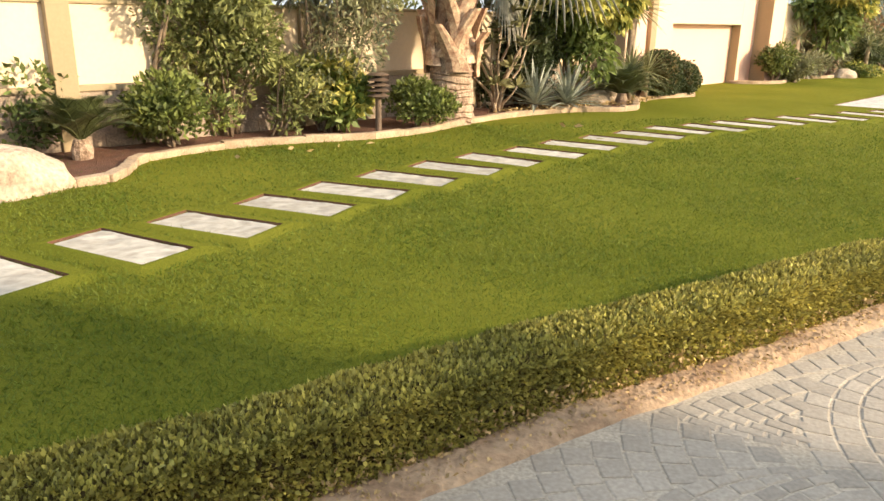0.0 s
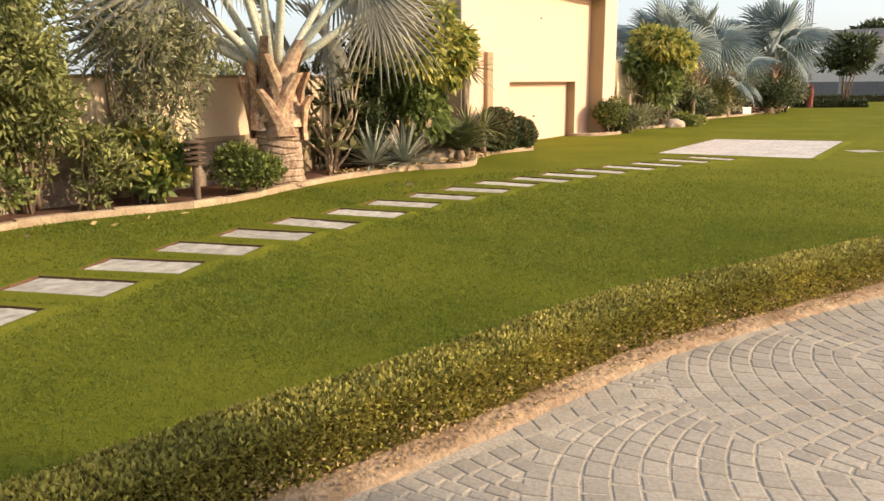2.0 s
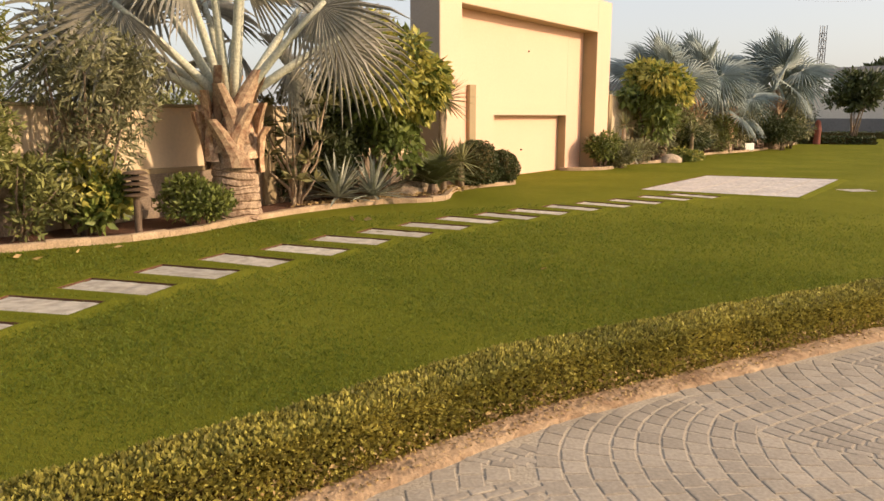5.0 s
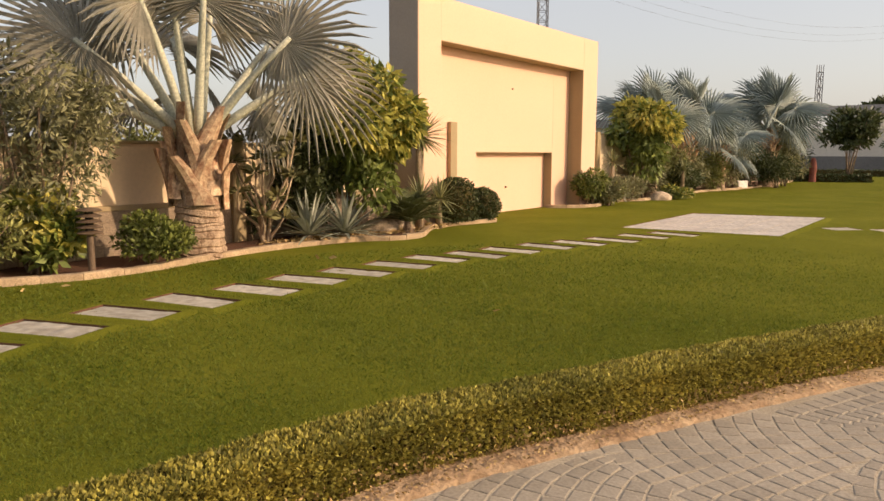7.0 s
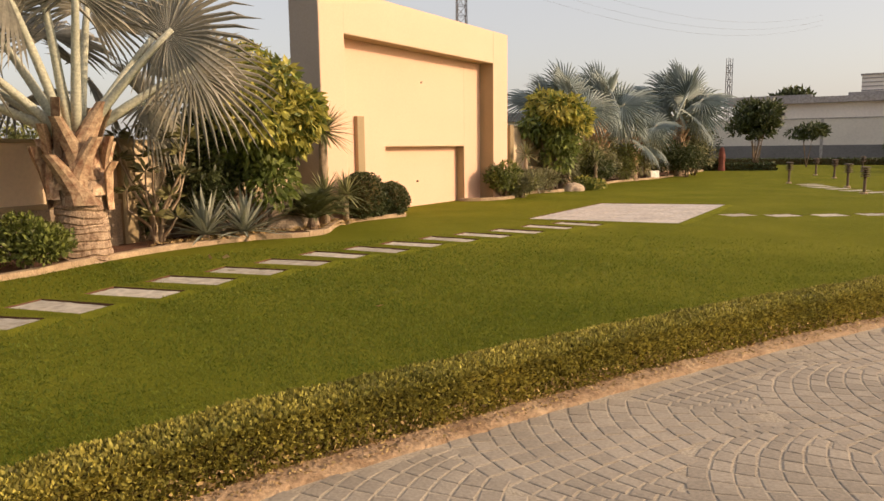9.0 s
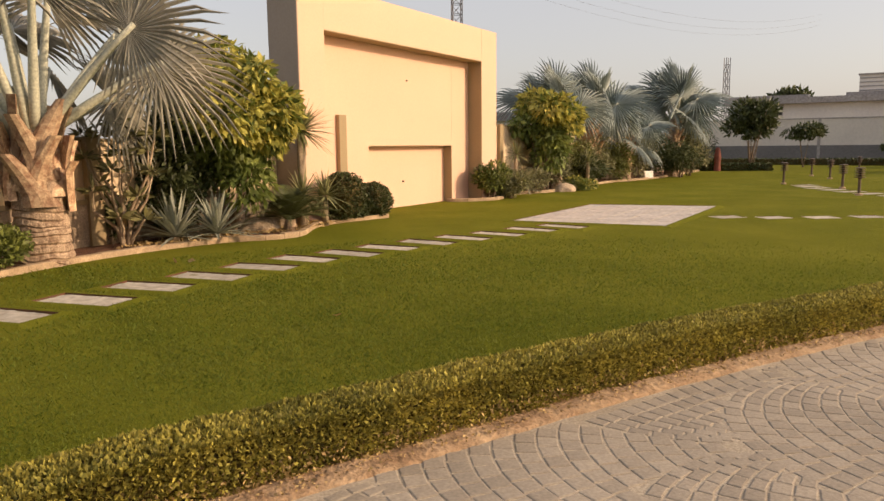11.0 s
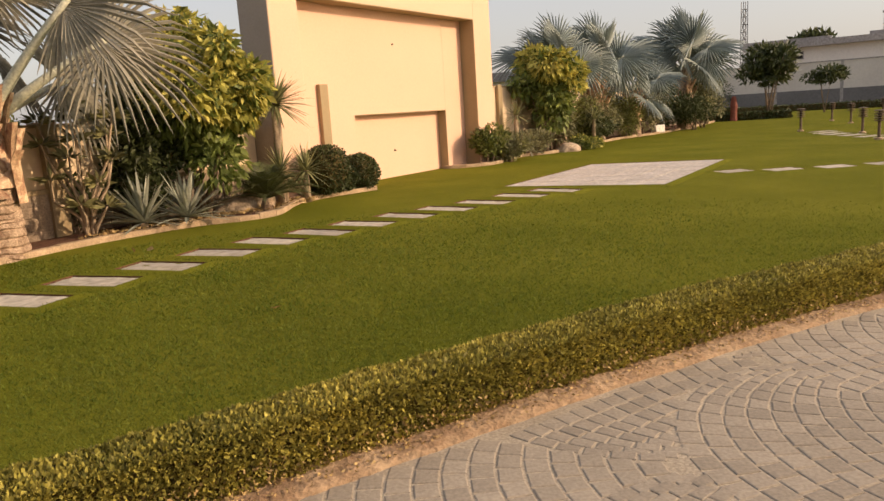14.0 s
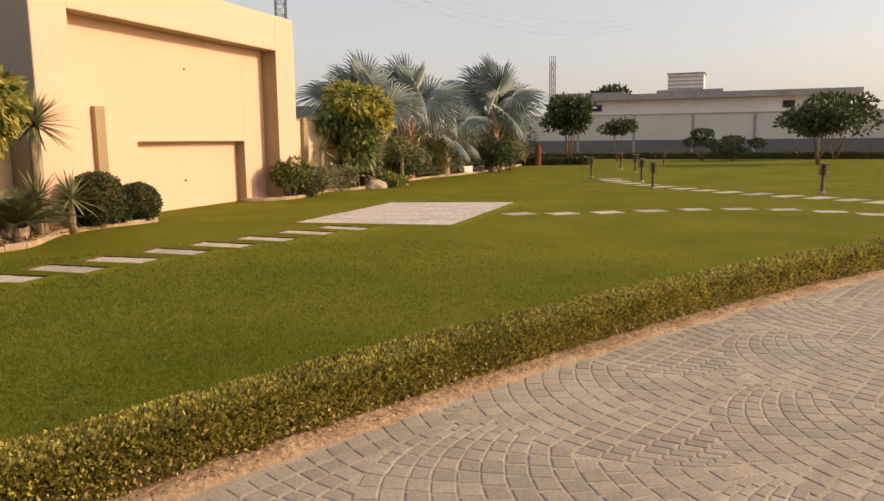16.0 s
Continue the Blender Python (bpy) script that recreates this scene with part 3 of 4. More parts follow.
def cycad(x, y, length, count, seed, label, rise=0.45):
    r = random.Random(seed)
    t = thing("cycad", x, y, 0.03, label, "cycad")
    bm = bmesh.new()
    tube(bm, [(0, 0, -0.05), (0, 0, 0.1), (0, 0, 0.22)], [0.10, 0.12, 0.08], 10)
    part("trunk", bm, TRUNK, t)
    bm = bmesh.new()
    for k in range(count):
        a = 2 * math.pi * k * 0.381966
        el = rise + (1.35 - rise) * (k / count) + r.uniform(-0.1, 0.1)
        h = Vector((math.cos(a), math.sin(a), 0))
        side = Vector((-math.sin(a), math.cos(a), 0))
        L = length * r.uniform(0.8, 1.1)
        pts = [Vector((0, 0, 0.2)) + h * (L * t_ * math.cos(el)) + Vector((0, 0, L * t_ * math.sin(el) - 0.45 * L * t_ * t_)) for t_ in [i / 16 for i in range(17)]]
        tube(bm, pts[::4], [0.008, 0.007, 0.006, 0.004, 0.002], 4)
        for i in range(2, 17):
            w = length * 0.20 * math.sin(math.pi * min(1, 0.15 + i / 18)) + 0.02
            fw = (pts[i] - pts[i - 1]).normalized()
            for sgn in (-1, 1):
                for half in (0, 0.5):
                    p = pts[i - 1].lerp(pts[i], half)
                    tip = p + side * (sgn * w * 0.85) + fw * w * 0.55 + Vector((0, 0, w * 0.25))
                    q = p + fw * 0.016
                    bm.faces.new((bm.verts.new(p - fw * 0.004), bm.verts.new(tip), bm.verts.new(q)))
    part("fronds", bm, CYCAD, t)
    return t


def boulder(x, y, sx, sy, sz, seed, label, rz=0):
    bm = bmesh.new()
    bmesh.ops.create_icosphere(bm, subdivisions=4, radius=1)
    for v in bm.verts:
        q = v.co.copy()
        k = 1 + 0.22 * noise.noise(q * 1.3 + Vector((seed, 0, 0))) + 0.10 * noise.noise(q * 3 + Vector((0, seed, 0))) + 0.03 * noise.noise(q * 9)
        v.co = Vector((q.x * sx * k, q.y * sy * k, max(q.z, -0.35) * sz * k))
    ob = part("boulder", bm, ROCK, None, smooth=True)
    ob.matrix_basis = pose(x, y, 0.05, 0, 0, rz)
    return tagged(ob, label, "rock")


def fan_leaf(bm, hub, axis, normal, radius, segs, rng, cup=0.25, split=0.55, sweep=2.6, droop=0.3):
    """A round pleated palm fan split into drooping fingers."""
    axis = axis.normalized()
    side = axis.cross(normal).normalized()
    normal = side.cross(axis).normalized()
    for k in range(segs):
        a0 = -sweep + 2 * sweep * k / segs
        a1 = -sweep + 2 * sweep * (k + 1) / segs
        am = (a0 + a1) / 2
        R = radius * (0.82 + 0.18 * math.cos(am)) * rng.uniform(0.92, 1.06)

        def at_(a, r, lift=0.0):
            q = hub + (axis * math.cos(a) + side * math.sin(a)) * r + normal * (cup * r * r / radius + lift)
            return q + Vector((0, 0, -droop * radius * max(0, r / radius - 0.35) ** 2))
        rs = R * split
        w = radius * 0.02
        v0 = bm.verts.new(at_(am, 0.02))
        b0, b1 = bm.verts.new(at_(a0, rs)), bm.verts.new(at_(a1, rs))
        bm_ = bm.verts.new(at_(am, rs * 1.0, w * 1.3))
        bm.faces.new((v0, b0, bm_))
        bm.faces.new((v0, bm_, b1))
        bend = rng.uniform(0.0, 0.20) ** 1.5 * 1.6 * radius
        m0, m1 = at_(am - (am - a0) * 0.42, R * 0.75) - Vector((0, 0, bend * 0.3)), at_(am + (a1 - am) * 0.42, R * 0.75) - Vector((0, 0, bend * 0.3))
        mm = at_(am, R * 0.75, w) - Vector((0, 0, bend * 0.3))
        t0 = at_(am, R) - Vector((0, 0, bend))
        M0, M1, MM, T = bm.verts.new(m0), bm.verts.new(m1), bm.verts.new(mm), bm.verts.new(t0)
        bm.faces.new((b0, M0, MM, bm_))
        bm.faces.new((bm_, MM, M1, b1))
        bm.faces.new((M0, T, MM))
        bm.faces.new((MM, T, M1))


def fan_palm(x, y, trunk_h, trunk_r, fans, fan_r, mat, label, seed, petiole_r=0.05, boots=True):
    """A stout fan palm. fans: (compass degrees, rise degrees, petiole length, fan radius factor)."""
    r = random.Random(seed)
    t = thing("fan_palm", x, y, 0.02, label, "palm tree")
    ring_h = trunk_h * 0.42 if boots else trunk_h
    # ringed lower trunk
    prof, z, k = [], -0.06, 0
    while z < ring_h:
        flare = 1.12 + 0.22 * (1 - z / ring_h) ** 2
        prof += [(trunk_r * flare * 0.95, z), (trunk_r * flare * (1.0 + 0.04 * r.random()), z + 0.02), (trunk_r * flare * 0.985, z + 0.072)]
        z += 0.085
    bm = turned(prof, 26)
    for v in bm.verts:
        v.co.z += 0.09 * noise.noise(v.co * 3.5)
        v.co.x += 0.02 * noise.noise(v.co * 4)
    part("trunk", bm, TRUNK, t)
    crown = Vector((0, 0, trunk_h))
    if boots:
        bm = bmesh.new()
        tube(bm, [(0, 0, ring_h - 0.05), (0, 0, ring_h + 0.3), (0, 0, trunk_h - 0.1), (0, 0, trunk_h + 0.1)], [trunk_r * 1.1, trunk_r * 1.15, trunk_r * 0.7, trunk_r * 0.4], 16)
        part("heart", bm, TRUNK, t)
        for k in range(18):
            a = k * 2.39996 + 0.4
            rise_k = k / 18
            zb = ring_h - 0.08 + (trunk_h - ring_h) * 0.72 * rise_k
            h = Vector((math.cos(a), math.sin(a), 0))
            s = Vector((-math.sin(a), math.cos(a), 0))
            L = 0.66 + 0.2 * r.random()
            bm = bmesh.new()
            prev = None
            for i in range(6):
                q = i / 5
                w = trunk_r * (0.80 - 0.50 * q ** 0.7)
                out = trunk_r * (1.38 - 0.55 * rise_k) * (1 - 0.10 * q) + (0.20 * (1 - rise_k) * max(0, q - 0.55) * r.uniform(0.2, 1.0))
                cpt = h * out + s * (0.40 * q ** 1.3 * (1 if k % 2 else -1)) + Vector((0, 0, zb + L * q))
                row = [bm.verts.new(cpt - s * w - h * 0.07), bm.verts.new(cpt - s * w * 0.6 + h * 0.012), bm.verts.new(cpt + h * 0.035), bm.verts.new(cpt + s * w * 0.6 + h * 0.012),
                       bm.verts.new(cpt + s * w - h * 0.07), bm.verts.new(cpt - h * 0.08)]
                if prev:
                    for j in range(6):
                        bm.faces.new((prev[j], prev[(j + 1) % 6], row[(j + 1) % 6], row[j]))
                prev = row
            bm.faces.new(prev)
            part("leaf_base", bm, BOOT, t)
    for (az, rise, plen, k) in fans:
        a, e = radians(az), radians(rise)
        way = Vector((math.cos(a) * math.cos(e), math.sin(a) * math.cos(e), math.sin(e)))
        start = crown + Vector((math.cos(a), math.sin(a), 0)) * trunk_r * 0.35 - Vector((0, 0, 0.15))
        p = [start + way * (plen * i / 5) - Vector((0, 0, 0.10 * plen * (i / 5) ** 2)) for i in range(6)]
        bm = bmesh.new()
        tube(bm, p, [petiole_r * (1.35 - 0.13 * i) for i in range(6)], 7)
        leaf = part("frond", bm, PETIOLE, t, "pale grey-green leaf stalk", smooth=True)
        bm = bmesh.new()
        end = (p[-1] - p[-2]).normalized()
        # the blade tips over at the stalk's end and turns its face to the open lawn
        blade = (end - Vector((0, 0, 0.35 + 0.25 * r.random()))).normalized()
        face = Vector((0.45, -0.75, 0.35)) + Vector((r.uniform(-0.5, 0.5), r.uniform(-0.4, 0.4), r.uniform(-0.2, 0.5)))
        face -= blade * face.dot(blade)
        fan_leaf(bm, p[-1] - end * 0.1, blade, face.normalized(), fan_r * k, 40, r, cup=-0.12, split=0.42, sweep=2.5, droop=0.30)
        part("leaf_fan", bm, mat, leaf, "split silvery fan blade")
    return t


# boulders and border plants, from the first stretch onwards
boulder(-4.95, 5.35, 0.75, 0.5, 0.42, 2.0, "large pale sandstone boulder at the edge of the border", 40)
cycad(-4.85, 6.95, 0.95, 40, 3, "low green cycad with stiff upright fronds in the border", 0.75)
R = np.random.default_rng(21)
bush("laurel_shrub", -5.75, 7.15, sub_blobs(R, (0, 0, 0.55, 0.75, 0.6, 0.55), 9, 0.5), 2600, 0.09, 0.28, DEEP, "dark green leafy shrub against the boundary wall", seed=4)
bush("round_shrub", -4.25, 7.95, sub_blobs(R, (0, 0, 0.42, 0.72, 0.55, 0.45), 12, 0.5), 4200, 0.08, 0.26, MIXED, "rounded green shrub in the border", seed=5)
bush("tall_shrub", -3.95, 8.95, sub_blobs(R, (0, 0, 2.05, 1.15, 0.9, 1.2), 34, 0.27) + sub_blobs(R, (0.3, 0.0, 0.9, 0.6, 0.5, 0.6), 10, 0.45), 14000, 0.095, 0.18, OLIVE,
     "tall olive-green shrub with slender drooping leaves", seed=6, stems=16, droop=0.5)
bush("oleander", -2.75, 9.75, sub_blobs(R, (0.15, 0, 1.85, 1.15, 0.85, 1.25), 34, 0.27) + sub_blobs(R, (-0.2, -0.1, 0.6, 0.75, 0.5, 0.5), 9, 0.42), 7800, 0.105, 0.14, GREYGREEN,
     "tall grey-green oleander with bare lower stems", seed=7, stems=18, droop=0.35)
bush("tall_shrub", -4.75, 8.35, sub_blobs(R, (0, 0, 2.1, 0.95, 0.7, 1.15), 26, 0.28) + sub_blobs(R, (0.2, 0.0, 1.0, 0.5, 0.4, 0.6), 6, 0.4), 9000, 0.095, 0.18, OLIVE,
     "tall olive-green shrub with slender drooping leaves", seed=66, stems=12, droop=0.5)
bush("low_shrub", -3.3, 9.1, sub_blobs(R, (0, 0, 0.55, 0.7, 0.5, 0.6), 8, 0.36), 1300, 0.10, 0.15, OLIVE, "thin olive undergrowth among the tall shrubs", seed=67, stems=10)
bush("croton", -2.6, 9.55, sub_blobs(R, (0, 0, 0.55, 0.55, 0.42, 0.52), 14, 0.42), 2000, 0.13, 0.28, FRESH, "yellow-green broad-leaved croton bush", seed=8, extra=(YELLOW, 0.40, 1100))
bush("clipped_shrub", -1.5, 10.35, sub_blobs(R, (0, 0, 0.34, 0.55, 0.45, 0.34), 10, 0.5), 3600, 0.07, 0.28, MIXED, "low rounded dark green shrub beside the palm", seed=9)

# the large silver palm
fan_palm(-1.12, 11.15, 1.86, 0.30, [
    (15, 38, 2.0, 1.0), (216, 46, 2.1, 1.15), (172, 38, 2.0, 1.05), (262, 78, 2.45, 1.05), (70, 80, 2.2, 1.0), (120, 60, 2.1, 1.0), (40, 56, 2.1, 1.0),
    (62, 28, 1.6, 0.9), (140, 27, 1.6, 0.9), (348, 50, 2.15, 1.0), (200, 30, 1.95, 1.05), (190, 64, 2.2, 1.05), (238, 70, 2.3, 1.0), (100, 42, 1.8, 0.95), (300, 74, 2.3, 1.0)],
    1.36, FAN, "large silver fan palm with a stout ringed trunk", 11, 0.058)


def branchy(name, x, y, tips, leaf, width, per_tip, mat, label, seed, radius=0.05, blossom=0):
    """A crooked small tree with leaf whorls at its branch tips."""
    rng = np.random.default_rng(seed)
    t = thing(name, x, y, 0.03, label, "small tree")
    for tip in tips:
        bm = bmesh.new()
        tip = Vector(tip)
        m1 = Vector((tip.x * 0.2 + rng.normal() * 0.05, tip.y * 0.2, tip.z * 0.35))
        m2 = Vector((tip.x * 0.8 + rng.normal() * 0.06, tip.y * 0.8, tip.z * 0.65))
        tube(bm, [(rng.normal() * 0.03, rng.normal() * 0.03, -0.05), m1, m2, tip], [radius, radius * 0.8, radius * 0.6, radius * 0.4], 8)
        part("branch", bm, PALE_BARK, t, smooth=True)
    P, D = [], []
    for tip in tips:
        for _ in range(per_tip):
            d = rng.normal(size=3)
            d[2] = abs(d[2]) * 0.6 - 0.15
            d /= np.linalg.norm(d)
            P.append(np.array(tip) + d * 0.03)
            D.append(d)
    P, D = np.array(P), np.array(D)
    leaf_mesh("leaves", P, D, leaf * (0.7 + 0.6 * rng.random(len(P))), width, mat, t, rng=rng)
    return t


branchy("plumeria", -0.42, 12.5, [(-0.5, 0, 1.4), (-0.3, 0.1, 1.75), (-0.05, 0, 1.9), (0.2, 0, 1.7), (0.4, 0.1, 1.5), (0.5, -0.1, 1.15), (-0.1, -0.1, 1.2), (0.25, -0.1, 0.8),
                                  (-0.4, -0.1, 0.9), (0.05, -0.15, 1.45), (0.55, 0.0, 1.75), (-0.55, 0.1, 1.75), (0.0, -0.2, 0.5), (0.35, -0.15, 0.45)],
        0.22, 0.14, 30, PLUMERIA, "crooked plumeria with pale bare branches", 12, 0.035)
rosette_plant("agave", 0.25, 12.85, 0.12, 64, 0.95, 0.042, AGAVE, "silvery striped agave with sword-shaped leaves", "agave", 13, 0.68, 0.12, 0.07, "agaves", 0.05)
rosette_plant("agave", 0.85, 13.15, 0.12, 64, 0.92, 0.042, AGAVE, "silvery striped agave with sword-shaped leaves", "agave", 14, 0.68, 0.15, 0.07, "agaves", 0.05)
R = np.random.default_rng(31)
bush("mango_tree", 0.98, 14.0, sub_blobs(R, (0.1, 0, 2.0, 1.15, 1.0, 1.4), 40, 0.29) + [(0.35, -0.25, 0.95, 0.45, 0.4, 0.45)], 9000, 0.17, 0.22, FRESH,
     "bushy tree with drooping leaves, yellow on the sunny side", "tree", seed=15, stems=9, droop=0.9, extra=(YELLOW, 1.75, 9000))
bush("shade_shrub", 0.0, 13.55, sub_blobs(R, (0, 0, 1.15, 0.75, 0.5, 1.1), 22, 0.38), 6500, 0.12, 0.2, DARKLEAF, "dense dark green shrub behind the agaves", seed=33, stems=9)
bush("shade_shrub", -0.75, 12.95, sub_blobs(R, (0, 0, 0.5, 0.4, 0.3, 0.5), 8, 0.45), 1500, 0.10, 0.2, DARKLEAF, "low dark shrub against the boundary wall", seed=34, stems=6)
boulder(1.45, 14.35, 0.42, 0.3, 0.24, 5.0, "flat sandy rock in the border", 30)
cycad(2.0, 14.25, 1.15, 52, 16, "green cycad in the bulging border edge")
rosette_plant("yucca", 2.2, 15.0, 1.85, 150, 0.72, 0.032, YUCCA, "tall yucca with a bare trunk and spiky head", "yucca", 17, 0.7, 0.15, 0.09, "yuccas", -0.6)
rosette_plant("yucca", 2.62, 15.35, 0.58, 76, 0.62, 0.024, YUCCA, "low spiky yucca beside the clipped bushes", "yucca", 18, 0.7, 0.15, 0.06, "yuccas", -0.6)
rosette_plant("yucca", 2.2, 14.75, 0.62, 76, 0.62, 0.024, YUCCA, "low spiky yucca beside the clipped bushes", "yucca", 28, 0.7, 0.15, 0.06, "yuccas", -0.6)


def ball_shrub(name, x, y, rx, rz, mat, label, seed, n=5200, group="clipped round bushes"):
    rng = np.random.default_rng(seed)
    t = thing(name, x, y, 0.03, label, "bush", group)
    bm = bmesh.new()
    bmesh.ops.create_icosphere(bm, subdivisions=3, radius=1)
    for v in bm.verts:
        k = 0.88 + 0.16 * noise.noise(v.co * 2.2 + Vector((seed, 0, 0)))
        v.co = Vector((v.co.x * rx * k, v.co.y * rx * k, rz + max(v.co.z, -0.97) * rz * k))
    part("core", bm, HEDGE_INNER_SHADE, t, smooth=True)
    d = rng.normal(size=(n, 3))
    d /= np.linalg.norm(d, axis=1, keepdims=True)
    k = 0.88 + 0.16 * np.array([noise.noise(Vector(q) * 2.2 + Vector((seed, 0, 0))) for q in d])
    p = d * k[:, None] * np.array([rx, rx, rz]) * (0.93 + 0.16 * rng.random((n, 1))) + np.array([0, 0, rz])
    leaf_mesh("foliage", p, d + rng.normal(size=(n, 3)) * 0.8, 0.05 * (0.6 + 0.8 * rng.random(n)), 0.3, mat, t, rng=rng)
    return t


ball_shrub("round_bush", 2.98, 15.95, 0.50, 0.52, DARKLEAF, "large clipped round dark green bush", 19)
ball_shrub("round_bush", 3.62, 16.72, 0.46, 0.38, DARKLEAF, "clipped round dark green bush by the feature wall", 20)
ball_shrub("round_bush", 3.25, 16.35, 0.38, 0.33, DARKLEAF, "clipped round dark green bush by the feature wall", 24)

# ---- border beyond the feature wall ----
R = np.random.default_rng(51)
bush("round_bush", 7.35, 21.75, sub_blobs(R, (0, 0, 0.55, 0.62, 0.6, 0.5), 14, 0.45), 3200, 0.09, 0.24, MIXED, "loose rounded dark green bush beyond the feature wall", "bush", seed=41)
bush("silver_shrub", 7.95, 22.0, sub_blobs(R, (0, 0, 0.42, 0.5, 0.45, 0.42), 10, 0.45), 1800, 0.14, 0.10, GREYGREEN, "grey-green spiky low shrub", seed=49)
bush("silver_shrub", 8.15, 22.7, sub_blobs(R, (0, 0, 0.5, 0.8, 0.6, 0.5), 12, 0.45), 2400, 0.15, 0.10, GREYGREEN, "grey-green spiky low shrub", seed=42)
rosette_plant("yucca", 8.6, 23.9, 1.25, 60, 0.6, 0.02, YUCCA, "spiky yucca on a short trunk", "yucca", 43, 0.7, 0.15, 0.07, "yuccas", -0.6)
bush("border_shrub", 8.0, 22.1, sub_blobs(R, (0, 0, 0.4, 0.5, 0.45, 0.4), 8, 0.5), 1500, 0.11, 0.2, OLIVE, "olive low shrub beside the round bush", seed=47)
bush("border_shrub", 9.3, 24.3, sub_blobs(R, (0, 0, 0.4, 0.5, 0.45, 0.35), 8, 0.5), 1300, 0.13, 0.14, GREYGREEN, "grey-green low shrub under the small tree", seed=48)
rosette_plant("agave", 9.0, 23.9, 0.12, 36, 0.6, 0.03, AGAVE, "silvery striped agave with sword-shaped leaves", "agave", 44, 0.65, 0.15, 0.07, "agaves")
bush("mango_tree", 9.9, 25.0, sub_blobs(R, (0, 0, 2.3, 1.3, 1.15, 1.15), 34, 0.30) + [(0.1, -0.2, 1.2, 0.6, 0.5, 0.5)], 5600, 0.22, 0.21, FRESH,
     "small round tree with drooping leaves, coloured yellow where the sun falls", "tree", seed=45, stems=6, droop=0.9, extra=(YELLOW, 2.3, 4600))
bush("low_shrub", 11.1, 25.1, sub_blobs(R, (0, 0, 0.22, 0.5, 0.4, 0.25), 7, 0.5), 900, 0.10, 0.2, FRESH, "low yellow-green shrub at the border edge", seed=46, extra=(YELLOW, 0.2, 300))
boulder(10.5, 24.75, 0.4, 0.3, 0.22, 8.0, "pale rock beside the low shrub", 20)
for i, (x, y, z, s, mat, lab) in enumerate([
        (10.4, 26.0, 0.9, 0.8, GREYGREEN, "grey-green shrub under the far palms"), (11.6, 27.6, 0.9, 0.9, OLIVE, "olive shrub with bare stems"),
        (12.9, 28.9, 1.0, 1.0, GREYGREEN, "grey-green shrub under the far palms"), (14.3, 30.4, 1.0, 1.0, OLIVE, "olive shrub with bare stems"),
        (15.9, 32.0, 1.1, 1.1, GREYGREEN, "grey-green shrub under the far palms"), (17.4, 33.6, 1.3, 1.2, DARKLEAF, "dark shrub under the far palms"),
        (19.3, 35.6, 1.3, 1.2, DARKLEAF, "dark shrub under the far palms"), (18.9, 33.4, 1.0, 1.1, DARKLEAF, "dark shrub under the far palms"), (20.2, 35.2, 1.2, 1.2, GREYGREEN, "grey-green shrub under the far palms"), (12.3, 27.6, 0.7, 0.9, DARKLEAF, "dark shrub under the far palms"), (21.3, 38.3, 1.4, 1.3, OLIVE, "olive shrub at the end of the border"), (23.3, 41.4, 1.6, 1.35, DARKLEAF, "dark shrub at the end of the border")]):
    bush("border_shrub", x, y, sub_blobs(R, (0, 0, z, s, s * 0.9, z * 0.95), 16, 0.40), 2800, 0.17, 0.13, mat, lab, seed=60 + i, stems=8, droop=0.3)
rosette_plant("yucca", 12.1, 27.0, 0.9, 50, 0.7, 0.025, YUCCA, "spiky yucca on a short trunk", "yucca", 71, 0.7, 0.2, 0.07, "yuccas", -0.6)
rosette_plant("yucca", 22.0, 38.6, 2.2, 60, 0.9, 0.03, YUCCA, "spiky yucca on a tall trunk", "yucca", 72, 0.7, 0.3, 0.1, "yuccas", -0.9)
FAR_FANS = [(a, 50 + 36 * ((i * 7) % 5) / 4, 1.35 + 0.2 * (i % 3), 1.0) for i, a in enumerate(range(0, 360, 33))]
SKIRT = [(a, 12 + 22 * (i % 3), 1.0 + 0.15 * (i % 2), 0.85) for i, a in enumerate(range(10, 370, 45))]
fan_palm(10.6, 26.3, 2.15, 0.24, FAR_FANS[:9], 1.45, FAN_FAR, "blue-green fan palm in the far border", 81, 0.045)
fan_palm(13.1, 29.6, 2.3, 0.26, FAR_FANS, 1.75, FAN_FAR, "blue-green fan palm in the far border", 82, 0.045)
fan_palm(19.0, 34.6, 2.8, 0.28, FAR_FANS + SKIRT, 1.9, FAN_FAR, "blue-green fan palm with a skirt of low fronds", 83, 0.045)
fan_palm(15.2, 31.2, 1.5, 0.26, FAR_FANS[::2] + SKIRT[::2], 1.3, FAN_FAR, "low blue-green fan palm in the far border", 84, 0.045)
bm = bmesh.new()
add_box(bm, -0.28, 0.28, -0.15, 0.15, 0, 0.34, pose(0, 0, 0.02, -12), 0.04)
for v in bm.verts:
    v.co += Vector((noise.noise(v.co * 4), noise.noise(v.co * 4 + Vector((3, 0, 0))), 0)) * 0.05
ob = part("white_stone", bm, WHITE, None)
ob.matrix_basis = pose(16.75, 32.3, 0, 0, 0, 20)
tagged(ob, "white marble block leaning at the border edge", "stone")
ob = part("statuette", turned([(0.16, 0), (0.2, 0.1), (0.14, 0.35), (0.2, 0.55), (0.1, 0.78), (0.13, 0.9), (0.05, 1.0)], 14), WHITE, None, smooth=True)
ob.matrix_basis = pose(18.85, 34.6, 0)
tagged(ob, "small pale garden statuette in the border", "statue")
ob = part("red_drape", turned([(0.2, 0), (0.17, 0.4), (0.2, 0.8), (0.14, 1.2), (0.08, 1.35)], 11), RED, None)
